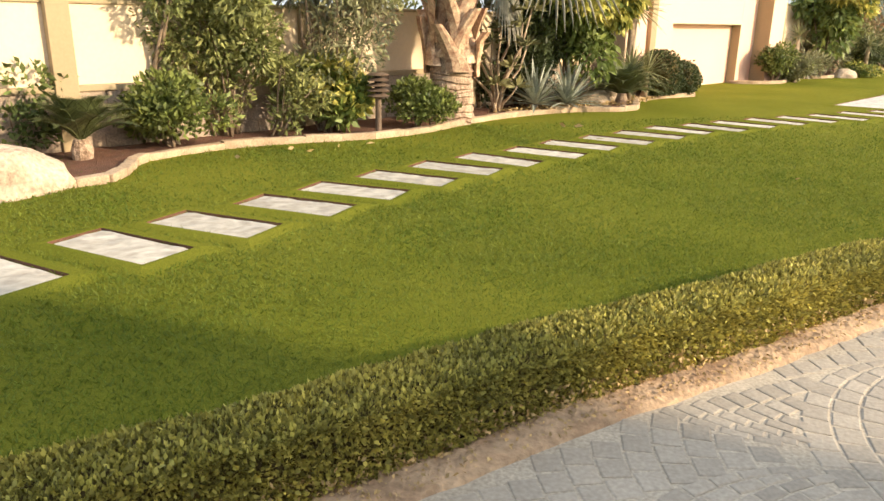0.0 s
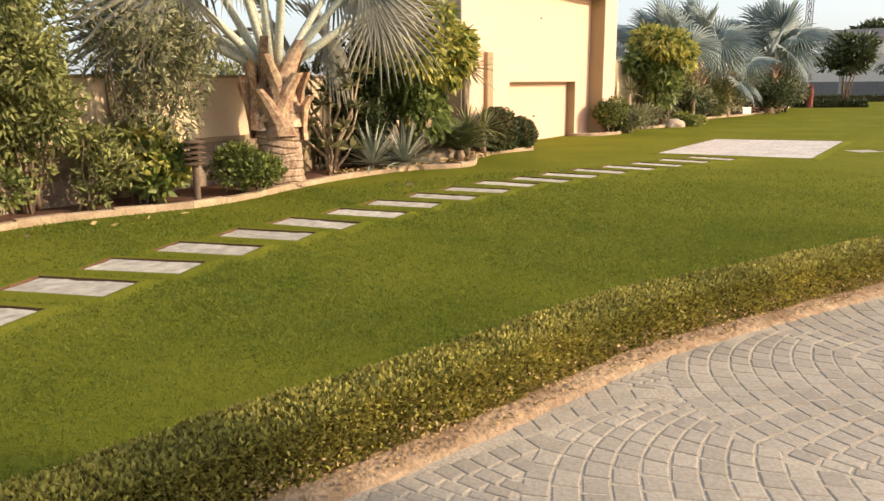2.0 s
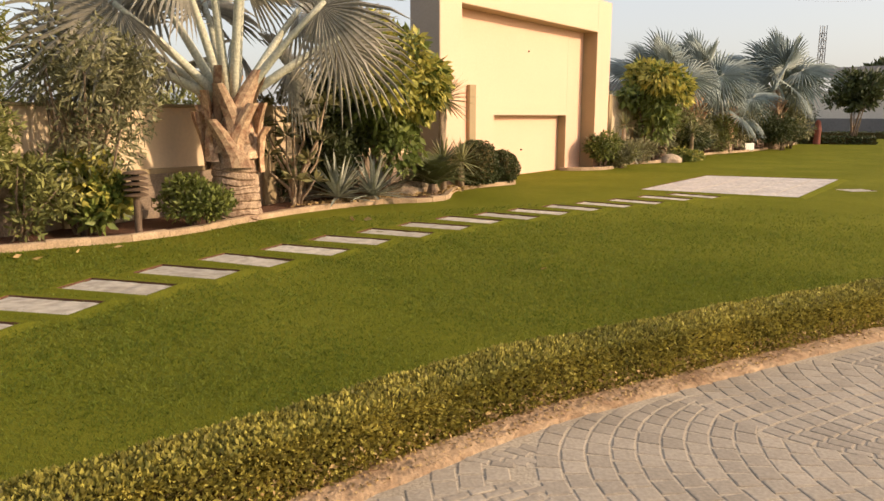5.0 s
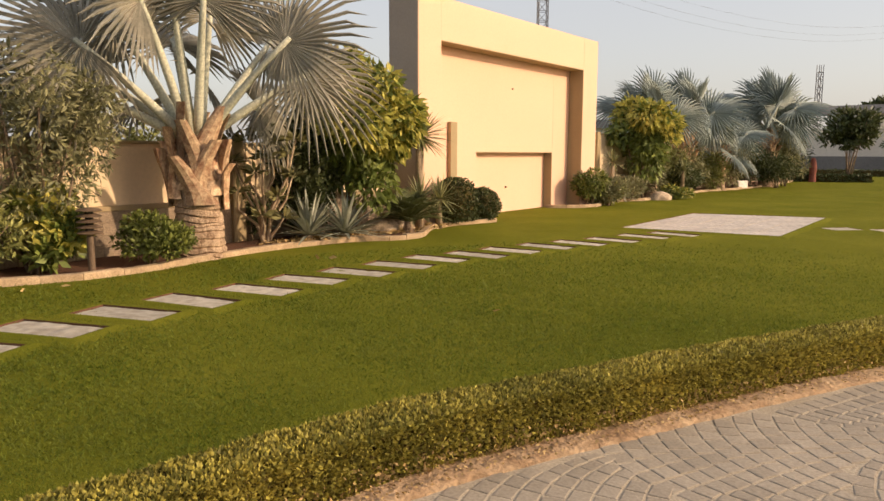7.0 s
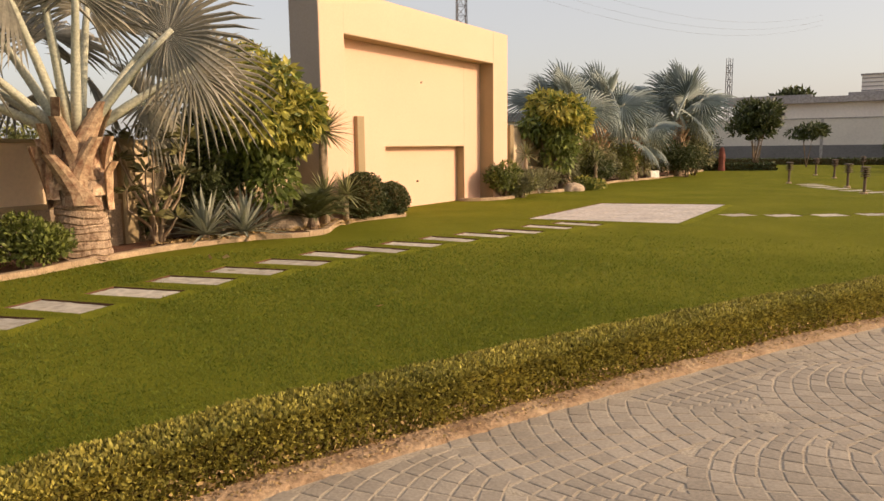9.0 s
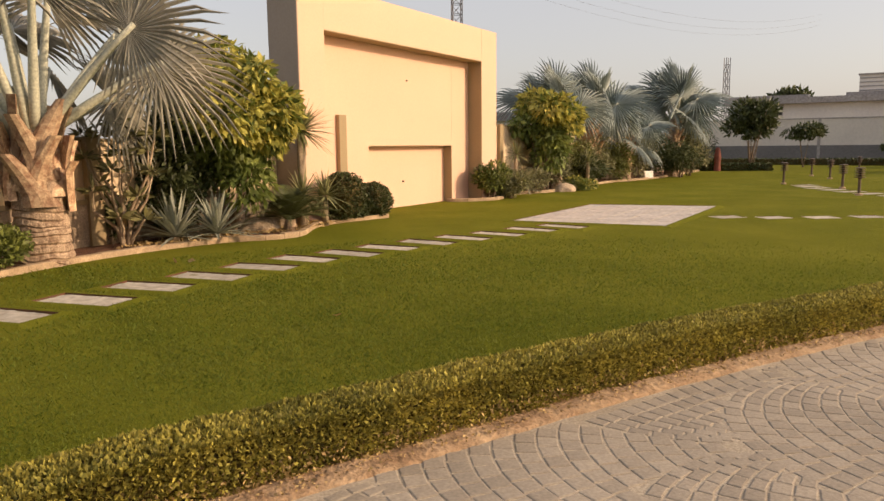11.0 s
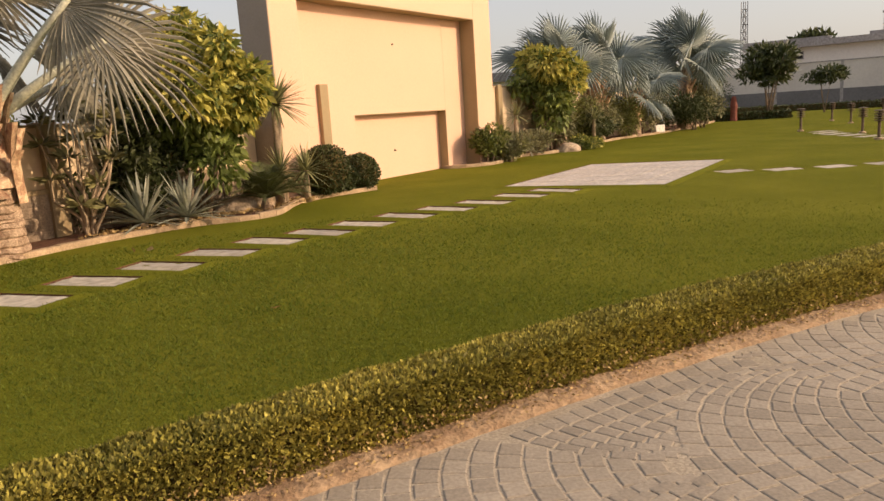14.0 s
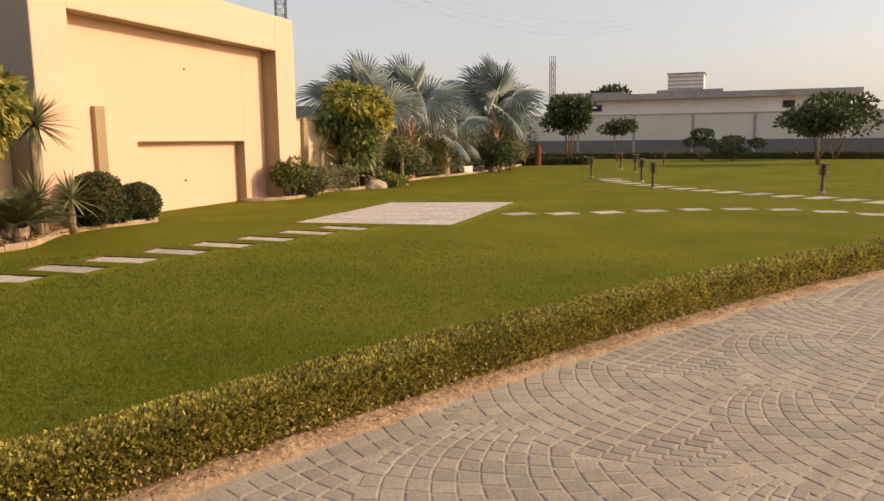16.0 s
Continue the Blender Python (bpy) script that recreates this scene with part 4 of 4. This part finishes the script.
ob.matrix_basis = pose(24.6, 40.6, 0)
tagged(ob, "faded red cloth wrapped round a post", "cloth")


# ---- garden lamps: post with louvred head ----
def garden_lamp():
    t = thing("garden_lamp", -1.98, 9.42, 0.0, "brown bollard lamp with a louvred head", "garden lamp", "bollard lamps")
    part("base", turned([(0.11, 0), (0.11, 0.05), (0.085, 0.065)], 16), KERB, t, "stone footing")
    part("post", turned([(0.045, 0.05), (0.043, 0.52), (0.06, 0.53), (0.06, 0.545)], 14), IRON, t, smooth=False)
    part("core", turned([(0.05, 0.54), (0.05, 0.82)], 12), GLASS, t)
    for k in range(4):
        z = 0.55 + 0.07 * k
        part("louvre", turned([(0.15, z), (0.155, z + 0.008), (0.09, z + 0.038), (0.06, z + 0.04)], 20), IRON, t)
    part("cap", turned([(0.15, 0.83), (0.155, 0.84), (0.12, 0.862), (0.05, 0.872)], 20), IRON, t)
    return t


lamp = garden_lamp()
for x, y in [(18.1, 20.3), (19.75, 26.6), (20.75, 16.45), (19.85, 23.4), (25.1, 32.7), (23.9, 29.7), (30.0, 35.9), (23.8, 14.9)]:
    copy_thing(lamp, pose(x, y, 0) @ Matrix.Scale(0.95, 4))

# ---- far side: hedges, trees, boundary wall, building ----
def far_box(a, b, thick, z0, z1):
    """A long box from a to b in plan."""
    a, b = Vector((*a, 0)), Vector((*b, 0))
    d = b - a
    m = Matrix.Translation(a) @ Matrix.Rotation(math.atan2(d.y, d.x), 4, "Z")
    return box(0, d.length, -thick / 2, thick / 2, z0, z1, m)


def low_hedge(a, b, thick, h, n, label, mat=DARKLEAF):
    t = thing("low_hedge", 0, 0, 0, label, "hedge", "far low hedges")
    part("core", far_box(a, b, thick * 0.85, -0.05, h * 0.93), HEDGE_INNER_SHADE, t)
    rng = np.random.default_rng(int(a[0] * 10))
    A, B = np.array([*a, 0.0]), np.array([*b, 0.0])
    d = (B - A) / np.linalg.norm(B - A)
    s = np.array([-d[1], d[0], 0])
    q = rng.random((n, 1)) * np.linalg.norm(B - A)
    top = rng.random((n, 1)) < 0.5
    off = np.where(top, rng.uniform(-1, 1, (n, 1)), np.sign(rng.uniform(-1, 1, (n, 1)))) * thick / 2
    z = np.where(top, h, rng.random((n, 1)) * h)
    leaf_mesh("foliage", A + d * q + s * off + np.array([0, 0, 1.0]) * z - 0.03, rng.normal(size=(n, 3)), 0.12 * (0.6 + 0.8 * rng.random(n)), 0.3, mat, t, rng=rng)
    return t


low_hedge((23.6, 41.6), (27.6, 40.0), 0.8, 0.42, 2500, "clipped low dark hedge at the end of the border")
low_hedge((30.5, 54.0), (49.5, 37.6), 0.7, 0.45, 5000, "long clipped low hedge along the far path")
low_hedge((49.7, 37.4), (62.0, 27.0), 0.7, 0.45, 3000, "long clipped low hedge along the far path")
tagged(part("path_far", far_box((31.5, 56.0), (63.0, 28.5), 1.6, -0.02, 0.02), PAD, None), "pale path behind the far hedge", "path", "", "structure")

FW_A, FW_B = (36.6, 66.6), (68.0, 40.2)
far_wall = thing("wall_east", 0, 0, 0, "grey-cream far boundary wall with a dark plinth", "wall", "", "structure")
part("plinth", far_box(FW_A, FW_B, 0.36, -0.05, 1.35), FAR_PLINTH, far_wall)
part("upper_wall", far_box(FW_A, FW_B, 0.3, 1.35, 3.6), FAR_BAND, far_wall)
part("capping", far_box(FW_A, FW_B, 0.4, 3.6, 3.7), FAR_ROOF, far_wall)
fa, fb = Vector(FW_A), Vector(FW_B)
for k in range(9):
    p = fa.lerp(fb, k / 8)
    d = (fb - fa).normalized() * 0.12
    part("pilaster", far_box(tuple(p - d), tuple(p + d), 0.44, -0.05, 3.6), FAR_ROOF, far_wall)

building = thing("building", 0, 0, 0, "low flat-roofed cream building behind the far wall", "building")
BA, BB = (41.5, 68.8), (61.0, 51.5)
ba, bb = Vector(BA), Vector(BB)
bd = (bb - ba).normalized()
bs = Vector((-bd.y, bd.x))


def along(s, o=0.0):
    p = ba + bd * s + bs * o
    return (p.x, p.y)


BL = (bb - ba).length
part("wall", far_box(along(0, 3.0), along(BL, 3.0), 6, -0.05, 5.2), FAR_WALL, building)
part("roof", far_box(along(-0.8, 2.8), along(BL + 0.9, 2.8), 7.4, 5.2, 5.75), FAR_ROOF, building)
part("parapet", far_box(along(-0.8, 0.0), along(6.5, 0.0), 1.2, 5.75, 6.0), FAR_ROOF, building)
part("parapet", far_box(along(9.5, 0.3), along(15.5, 0.3), 1.2, 5.75, 6.05), FAR_ROOF, building)
part("roof_room", far_box(along(10.4, 2.5), along(13.7, 2.5), 3, 5.75, 7.6), FAR_WALL, building)
part("roof_room_cap", far_box(along(10.3, 2.5), along(13.8, 2.5), 3.3, 7.6, 7.72), FAR_ROOF, building)
for k in range(4):
    part("slat", far_box(along(10.4, 0.97), along(13.7, 0.97), 0.08, 6.2 + 0.36 * k, 6.28 + 0.36 * k), FAR_ROOF, building)
for s in (3.2, 20.6):
    win = part("window", far_box(along(s, 0.0), along(s + 1.1, 0.0), 0.12, 4.15, 4.85), FAR_ROOF, building)
    part("pane", far_box(along(s + 0.07, -0.07), along(s + 1.03, -0.07), 0.03, 4.22, 4.78), GLASS, win)

R = np.random.default_rng(77)
bush("frangipani_tree", 26.6, 40.5, sub_blobs(R, (0, 0, 2.7, 1.75, 1.5, 1.2), 26, 0.33), 3000, 0.32, 0.2, DARKLEAF, "dark round frangipani tree with white blossom", "tree", seed=90, stems=6, extra=(FLOWER, 2.6, 60))
bush("frangipani_tree", 37.9, 32.8, sub_blobs(R, (0, 0, 2.35, 2.3, 2.0, 1.05), 30, 0.33), 3400, 0.32, 0.2, DARKLEAF, "dark spreading frangipani tree with white blossom", "tree", seed=91, stems=6, extra=(FLOWER, 2.0, 70))
bush("umbrella_tree", 32.8, 44.8, sub_blobs(R, (0, 0, 2.3, 1.5, 1.3, 0.55), 16, 0.36), 1500, 0.25, 0.2, DARKLEAF, "small flat-topped tree by the far wall", "tree", seed=92, stems=4)
bush("umbrella_tree", 46.5, 39.5, sub_blobs(R, (0, 0, 3.0, 2.8, 2.4, 1.5), 26, 0.34), 3000, 0.35, 0.2, DARKLEAF, "dark leafy tree at the end of the far wall", "tree", seed=93, stems=5)
bush("cloud_tree", 37.2, 41.6, [(0, 0, 1.75, 0.75, 0.7, 0.32), (-0.7, 0.2, 1.2, 0.55, 0.5, 0.28), (0.5, 0, 1.15, 0.6, 0.5, 0.28)], 1700, 0.14, 0.3, DARKLEAF, "cloud-pruned dark topiary tree", "tree", seed=94, stems=5, group="cloud-pruned trees")
bush("cloud_tree", 38.7, 40.4, [(0, 0, 1.3, 0.7, 0.7, 0.3), (-0.9, 0, 0.75, 0.7, 0.6, 0.3), (0.2, 0, 0.6, 0.9, 0.7, 0.3), (1.2, -0.8, 1.1, 0.6, 0.5, 0.28)], 2200, 0.14, 0.3, DARKLEAF, "cloud-pruned dark topiary tree", "tree", seed=95, stems=5, group="cloud-pruned trees")
bush("far_tree", 63.0, 93.5, sub_blobs(R, (0, 0, 6.6, 3.0, 2.5, 2.0), 16, 0.4), 1600, 0.7, 0.25, DARKLEAF, "distant dark trees behind the building", "tree", seed=96, stems=4)
bush("wall_creeper", -5.3, 12.0, sub_blobs(R, (0, 0, 1.6, 1.2, 0.8, 0.6), 10, 0.45), 1500, 0.12, 0.22, OLIVE, "green shrub showing over the boundary wall", seed=97, stems=5)
bush("wall_creeper", -3.0, 14.2, sub_blobs(R, (0, 0, 1.6, 1.2, 0.8, 0.5), 10, 0.45), 1500, 0.12, 0.22, OLIVE, "green shrub showing over the boundary wall", seed=98, stems=5)
shed = thing("outbuilding", 0, 0, 0, "grey metal-roofed outbuilding beyond the boundary wall", "building")
part("wall", far_box((9.2, 45.9), (14.6, 45.2), 4, -0.05, 3.0), FAR_WALL, shed)
part("roof", far_box((9.0, 46.0), (14.8, 45.1), 4.6, 3.0, 3.5), STEEL, shed)


def lattice_mast(x, y, h, w, label):
    t = thing("lattice_mast", x, y, 0, label, "mast")
    for sx, sy in ((-1, -1), (1, -1), (1, 1), (-1, 1)):
        bm = bmesh.new()
        tube(bm, [(sx * w, sy * w, -0.1), (sx * w * 0.8, sy * w * 0.8, h)], [0.05, 0.04], 5)
        part("leg", bm, STEEL, t)
    bm = bmesh.new()
    z, k = 0.0, 0
    while z < h - 0.8:
        f = 1 - 0.2 * z / h
        c4 = [(-w * f, -w * f), (w * f, -w * f), (w * f, w * f), (-w * f, w * f)]
        for i in range(4):
            a, b = c4[i], c4[(i + 1) % 4]
            tube(bm, [(*a, z), (*b, z + 0.8)], [0.025, 0.025], 4)
            tube(bm, [(*a, z + 0.8), (*b, z + 0.8)], [0.025, 0.025], 4)
        z += 0.8
    part("bracing", bm, STEEL, t)
    return t


lattice_mast(12.7, 60.6, 22.0, 0.42, "tall grey lattice mast behind the feature wall")
lattice_mast(46.9, 80.5, 11.2, 0.30, "grey lattice mast on the horizon")
for k, (za, zb) in enumerate(((15.5, 13.0), (16.3, 13.7), (17.4, 14.5))):
    bm = bmesh.new()
    a, b = Vector((12.7, 60.6, za)), Vector((75, 105, zb + 6))
    tube(bm, [a.lerp(b, i / 12) - Vector((0, 0, 3.0 * 4 * (i / 12) * (1 - i / 12))) for i in range(13)], [0.007] * 13, 4)
    tagged(part("power_line", bm, STEEL, None), "thin overhead power line", "cable", "power lines")

# pale dry crumbs and small stones lying among the agaves and the cycad
rng = np.random.default_rng(9)
line = spline([(-0.2, 12.35), (0.6, 13.0), (1.3, 13.6), (1.95, 14.05), (2.35, 14.7), (2.75, 15.4)], 0.05)
n = 900
p = np.array([tuple(line[i]) for i in rng.integers(0, len(line), n)]) + rng.normal(size=(n, 3)) * np.array([0.14, 0.14, 0])
p[:, 0] -= 0.10
p[:, 1] += 0.14
p[:, 2] = 0.075
tagged(leaf_mesh("leaf_litter", p, rng.normal(size=(n, 3)) * np.array([1, 1, 0.3]), 0.07 * (0.4 + rng.random(n)), 0.3, DRY, None, rng=rng),
       "pale dry leaf crumbs on the bed soil", "leaf litter", "", "stuff")
boulder(1.78, 14.75, 0.30, 0.24, 0.42, 11.0, "upright pale rock behind the cycad", 10)
# fallen leaves
rng = np.random.default_rng(8)
for i, (x, y) in enumerate([(0.70, 10.82), (0.82, 10.88), (-2.6, 7.9), (-2.85, 8.0), (-2.3, 8.3), (-3.3, 7.4), (-2.0, 8.6), (2.9, 7.2)]):
    a = rng.uniform(0, 6.3)
    ob = leaf_mesh("fallen_leaf", np.array([[0, 0, 0.0]]), np.array([[math.cos(a), math.sin(a), 0.1]]), np.array([0.2 if i < 2 else 0.12]), 0.2, DRY, None, rng=rng)
    ob.matrix_basis = pose(x, y, 0.03)
    tagged(ob, "dry yellow fallen leaf on the lawn", "leaf", "fallen leaves")

# ---- clipped hedge along the drive ----
hedge = thing("clipped_hedge", 0, 0, 0, "low clipped box hedge with small yellow-green leaves", "hedge")
HN = left_normals(foot)
HW, HH = 0.31, 0.30
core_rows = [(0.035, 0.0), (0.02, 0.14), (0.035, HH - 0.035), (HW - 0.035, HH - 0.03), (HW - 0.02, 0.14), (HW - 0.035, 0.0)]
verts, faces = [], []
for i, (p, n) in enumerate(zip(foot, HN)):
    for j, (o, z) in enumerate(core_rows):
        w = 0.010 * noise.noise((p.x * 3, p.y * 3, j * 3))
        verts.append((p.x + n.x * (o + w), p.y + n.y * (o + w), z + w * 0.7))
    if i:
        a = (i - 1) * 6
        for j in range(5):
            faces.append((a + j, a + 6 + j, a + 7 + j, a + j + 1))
mesh_part("core", verts, faces, HEDGE_INNER_SHADE, hedge, smooth=True)
rng = np.random.default_rng(100)
F = np.array([tuple(p) for p in foot])
FN = np.array([tuple(n) for n in HN])
cum = np.concatenate([[0], np.cumsum(np.linalg.norm(np.diff(F, axis=0), axis=1))])
for stretch, x_min, x_max, density, size in (("foliage", -2.6, 8.5, 11500, 0.024), ("foliage", 8.2, 28.0, 3600, 0.034), ("foliage", -7, -2.4, 800, 0.04)):
    pick = np.where((F[:, 0] >= x_min) & (F[:, 0] <= x_max))[0]
    s0, s1 = cum[pick[0]], cum[pick[-1]]
    n = int((s1 - s0) * density)
    s = s0 + rng.random(n) * (s1 - s0)
    base = np.stack([np.interp(s, cum, F[:, k]) for k in range(3)], 1)
    nor = np.stack([np.interp(s, cum, FN[:, k]) for k in range(3)], 1)
    where = rng.random(n)
    off = np.where(where < 0.46, 0.0, np.where(where < 0.84, rng.random(n) * HW, HW))
    z = np.where((where >= 0.46) & (where < 0.84), HH, rng.random(n) ** 0.85 * HH)
    out = np.zeros((n, 3))
    front, top = where < 0.46, (where >= 0.46) & (where < 0.84)
    out[front] = -nor[front]
    out[~front & ~top] = nor[~front & ~top]
    out[top] = (0, 0, 1)
    wave = 0.008 * np.sin(s * 5.1) * np.cos(s * 2.3 + z * 9) + 0.004 * np.sin(s * 17 + z * 21)
    # rounded shoulders
    corner = np.clip((z - (HH - 0.05)) / 0.05, 0, 1) * np.clip(1 - np.minimum(off, HW - off) / 0.05, 0, 1)
    p = base + nor * off[:, None] + out * wave[:, None] - out * (0.025 * rng.random((n, 1)))
    p[:, 2] = np.maximum(p[:, 2] + z - 0.02 * corner, 0.02)
    way = out * 0.8 + rng.normal(size=(n, 3)) * 0.62
    way[:, 2] += 0.6
    leaf_mesh(stretch, p, way, size * (0.6 + 0.8 * rng.random(n)), 0.30, HEDGE, hedge, rng=rng)

# dry twigs and brown leaves showing at the hedge foot
n = 9000
s = cum[np.argmin(abs(F[:, 0] + 2.6))] + rng.random(n) * 17
p = np.stack([np.interp(s, cum, F[:, k]) for k in range(3)], 1) + np.stack([np.interp(s, cum, FN[:, k]) for k in range(3)], 1) * rng.uniform(-0.02, 0.03, (n, 1))
p[:, 2] = 0.025 + 0.11 * rng.random(n) ** 2
way = rng.normal(size=(n, 3)) + np.array([0, 0, 0.6])
dry = leaf_mesh("dry_foliage", p, way, 0.022 * (0.5 + rng.random(n)), 0.28, DRY, hedge, "brown dry leaves at the foot", rng=rng)
dry["kind"] = "stuff"
# leaf litter and crumbs lying on the soil strip
n = 2600
s = cum[np.argmin(abs(F[:, 0] + 2.0))] + rng.random(n) * 14
p = np.stack([np.interp(s, cum, F[:, k]) for k in range(3)], 1) - np.stack([np.interp(s, cum, FN[:, k]) for k in range(3)], 1) * rng.uniform(-0.02, 0.15, (n, 1))
p[:, 2] = 0.034
way = rng.normal(size=(n, 3)) * np.array([1, 1, 0.25])
tagged(leaf_mesh("leaf_litter", p, way, 0.02 * (0.4 + rng.random(n)), 0.3, DRY, None, rng=rng), "brown leaf crumbs on the bare soil strip", "leaf litter", "", "stuff")

# ---- grass blades on the near lawn ----
n = 420000
s = np.interp(rng.random(n) ** 1.25, [0, 1], [cum[np.argmin(abs(F[:, 0] + 4.0))], cum[np.argmin(abs(F[:, 0] - 12.0))]])
reach = 0.28 + 7.5 * rng.random(n) ** 1.7
base = np.stack([np.interp(s, cum, F[:, k]) for k in range(3)], 1) + np.stack([np.interp(s, cum, FN[:, k]) for k in range(3)], 1) * reach[:, None]
away = np.hypot(base[:, 0] - 2.5, base[:, 1] - 4.0)
keep = rng.random(n) < np.clip(1.25 - away / 8.0, 0, 1)
for inv, half_w, half_d in SLABS:
    q = base @ np.array(inv.to_3x3()).T + np.array(inv.translation)
    keep &= (abs(q[:, 0]) > half_w) | (abs(q[:, 1]) > half_d)
base, reach = base[keep], reach[keep]
n = len(base)
d = rng.normal(size=(n, 3)) * np.array([0.8, 0.8, 0.2]) + np.array([0, 0, 0.8])
d /= np.linalg.norm(d, axis=1, keepdims=True)
side = np.cross(d, rng.normal(size=(n, 3)))
side /= np.linalg.norm(side, axis=1, keepdims=True)
L = (0.018 + 0.022 * rng.random((n, 1))) * (1 + 0.05 * reach[:, None])
W = 0.0022 * (1 + 0.35 * reach[:, None])
v = np.stack([base - side * W, base + side * W, base + d * L], 1)
me = bpy.data.meshes.new("grass")
me.vertices.add(n * 3)
me.vertices.foreach_set("co", v.ravel())
me.loops.add(n * 3)
me.loops.foreach_set("vertex_index", np.arange(n * 3))
me.polygons.add(n)
me.polygons.foreach_set("loop_start", np.arange(n) * 3)
me.update(calc_edges=True)
tagged(link("grass", me, BLADE, None), "short mown green grass blades", "grass", "", "stuff")

# ---- fan-laid cobbles of the drive ----
FR, PITCH, RING = 1.10, 0.96, 0.1205
FAN_TURN = radians(178)       # the crowns of the fans point this way
ca, sa = math.cos(FAN_TURN), math.sin(FAN_TURN)
FX, FY = F[::3, 0], F[::3, 1]
rc = random.Random(12)
cobble_data = []
for i in range(-16, 17):
    for j in range(-26, 27):
        cx, cy = i * 2 * FR + (FR if j % 2 else 0), j * PITCH
        wx, wy = 6.04 + cx * sa + cy * ca, 3.83 - cx * ca + cy * sa
        if wx < -4 or wx > 24 or wy < -3.5 or wy > 12:
            continue
        for ring in range(17):
            for k in range(-15, 16):
                a = math.pi / 2 + (k + 0.5 * (ring % 2)) * 0.118
                if math.sin(a) < 0.24:
                    continue
                lx, ly = (FR - RING / 2) * math.cos(a), (FR - RING / 2) * math.sin(a) - ring * RING
                # hidden under a fan of a row behind
                if any(math.hypot(lx - dx, ly + dy) < FR + 0.01 for dx, dy in ((-FR, PITCH), (FR, PITCH), (0, 2 * PITCH))):
                    continue
                px, py = cx + lx, cy + ly
                wx, wy = 6.04 + px * sa + py * ca, 3.83 - px * ca + py * sa
                q = np.argmin((FX - wx) ** 2 + (FY - wy) ** 2) * 3
                gap = (wx - F[q, 0]) * FN[q, 0] + (wy - F[q, 1]) * FN[q, 1]
                if gap > -0.20 or gap < -6 or wx > 17 or wx < -2.5:
                    continue
                cobble_data.append((wx, wy, a + FAN_TURN - math.pi / 2, max(RING * math.sin(a) - 0.010, 0.045), rc.uniform(-0.0010, 0.0014), rc.random()))


def cobble(w, d):
    """One worn block: a domed top on bevelled sides."""
    h, b = 0.004, 0.006
    ring0 = [(-d / 2, -w / 2), (d / 2, -w / 2), (d / 2, w / 2), (-d / 2, w / 2)]
    vs = [(x, y, -0.03) for x, y in ring0] + [(x, y, h * 0.1) for x, y in ring0] + [(x * (1 - 2 * b / d), y * (1 - 2 * b / w), h * 0.8) for x, y in ring0] + [(0, 0, h)]
    fs = []
    for o in (0, 4):
        for k in range(4):
            fs.append((o + k, o + (k + 1) % 4, o + 4 + (k + 1) % 4, o + 4 + k))
    fs += [(8 + k, 8 + (k + 1) % 4, 12) for k in range(4)]
    return vs, fs


drive = bpy.data.objects["drive"]
cobble_data.sort(key=lambda c_: (c_[0] - 4.5) ** 2 + (c_[1] - 4.0) ** 2)
meshes = []
for depth in (0.108, 0.092, 0.070):
    vs, fs = cobble(0.112, depth)
    me = bpy.data.meshes.new("cobble")
    me.from_pydata(vs, [], fs)
    me.materials.append(COBBLE)
    meshes.append(me)
for wx, wy, a, depth, dz, r in cobble_data[:300]:
    ob = new("cobble", meshes[0 if depth > 0.099 else 1 if depth > 0.082 else 2])
    ob.matrix_basis = pose(wx, wy, dz, 0, 0, math.degrees(a) + (r - 0.5) * 5)
    ob.parent = drive
V, Fc = [], []
for wx, wy, a, depth, dz, r in cobble_data[300:]:
    vs, fs = cobble(0.114 - 0.008 * r, depth)
    c0, s0 = math.cos(a + (r - 0.5) * 0.10), math.sin(a + (r - 0.5) * 0.10)
    k = len(V)
    V += [(wx + x * c0 - y * s0, wy + x * s0 + y * c0, z + dz) for x, y, z in vs]
    Fc += [tuple(k + q for q in f) for f in fs]
rest = mesh_part("cobbles", V, Fc, COBBLE, drive)
tagged(rest, "", "", "", "stuff")
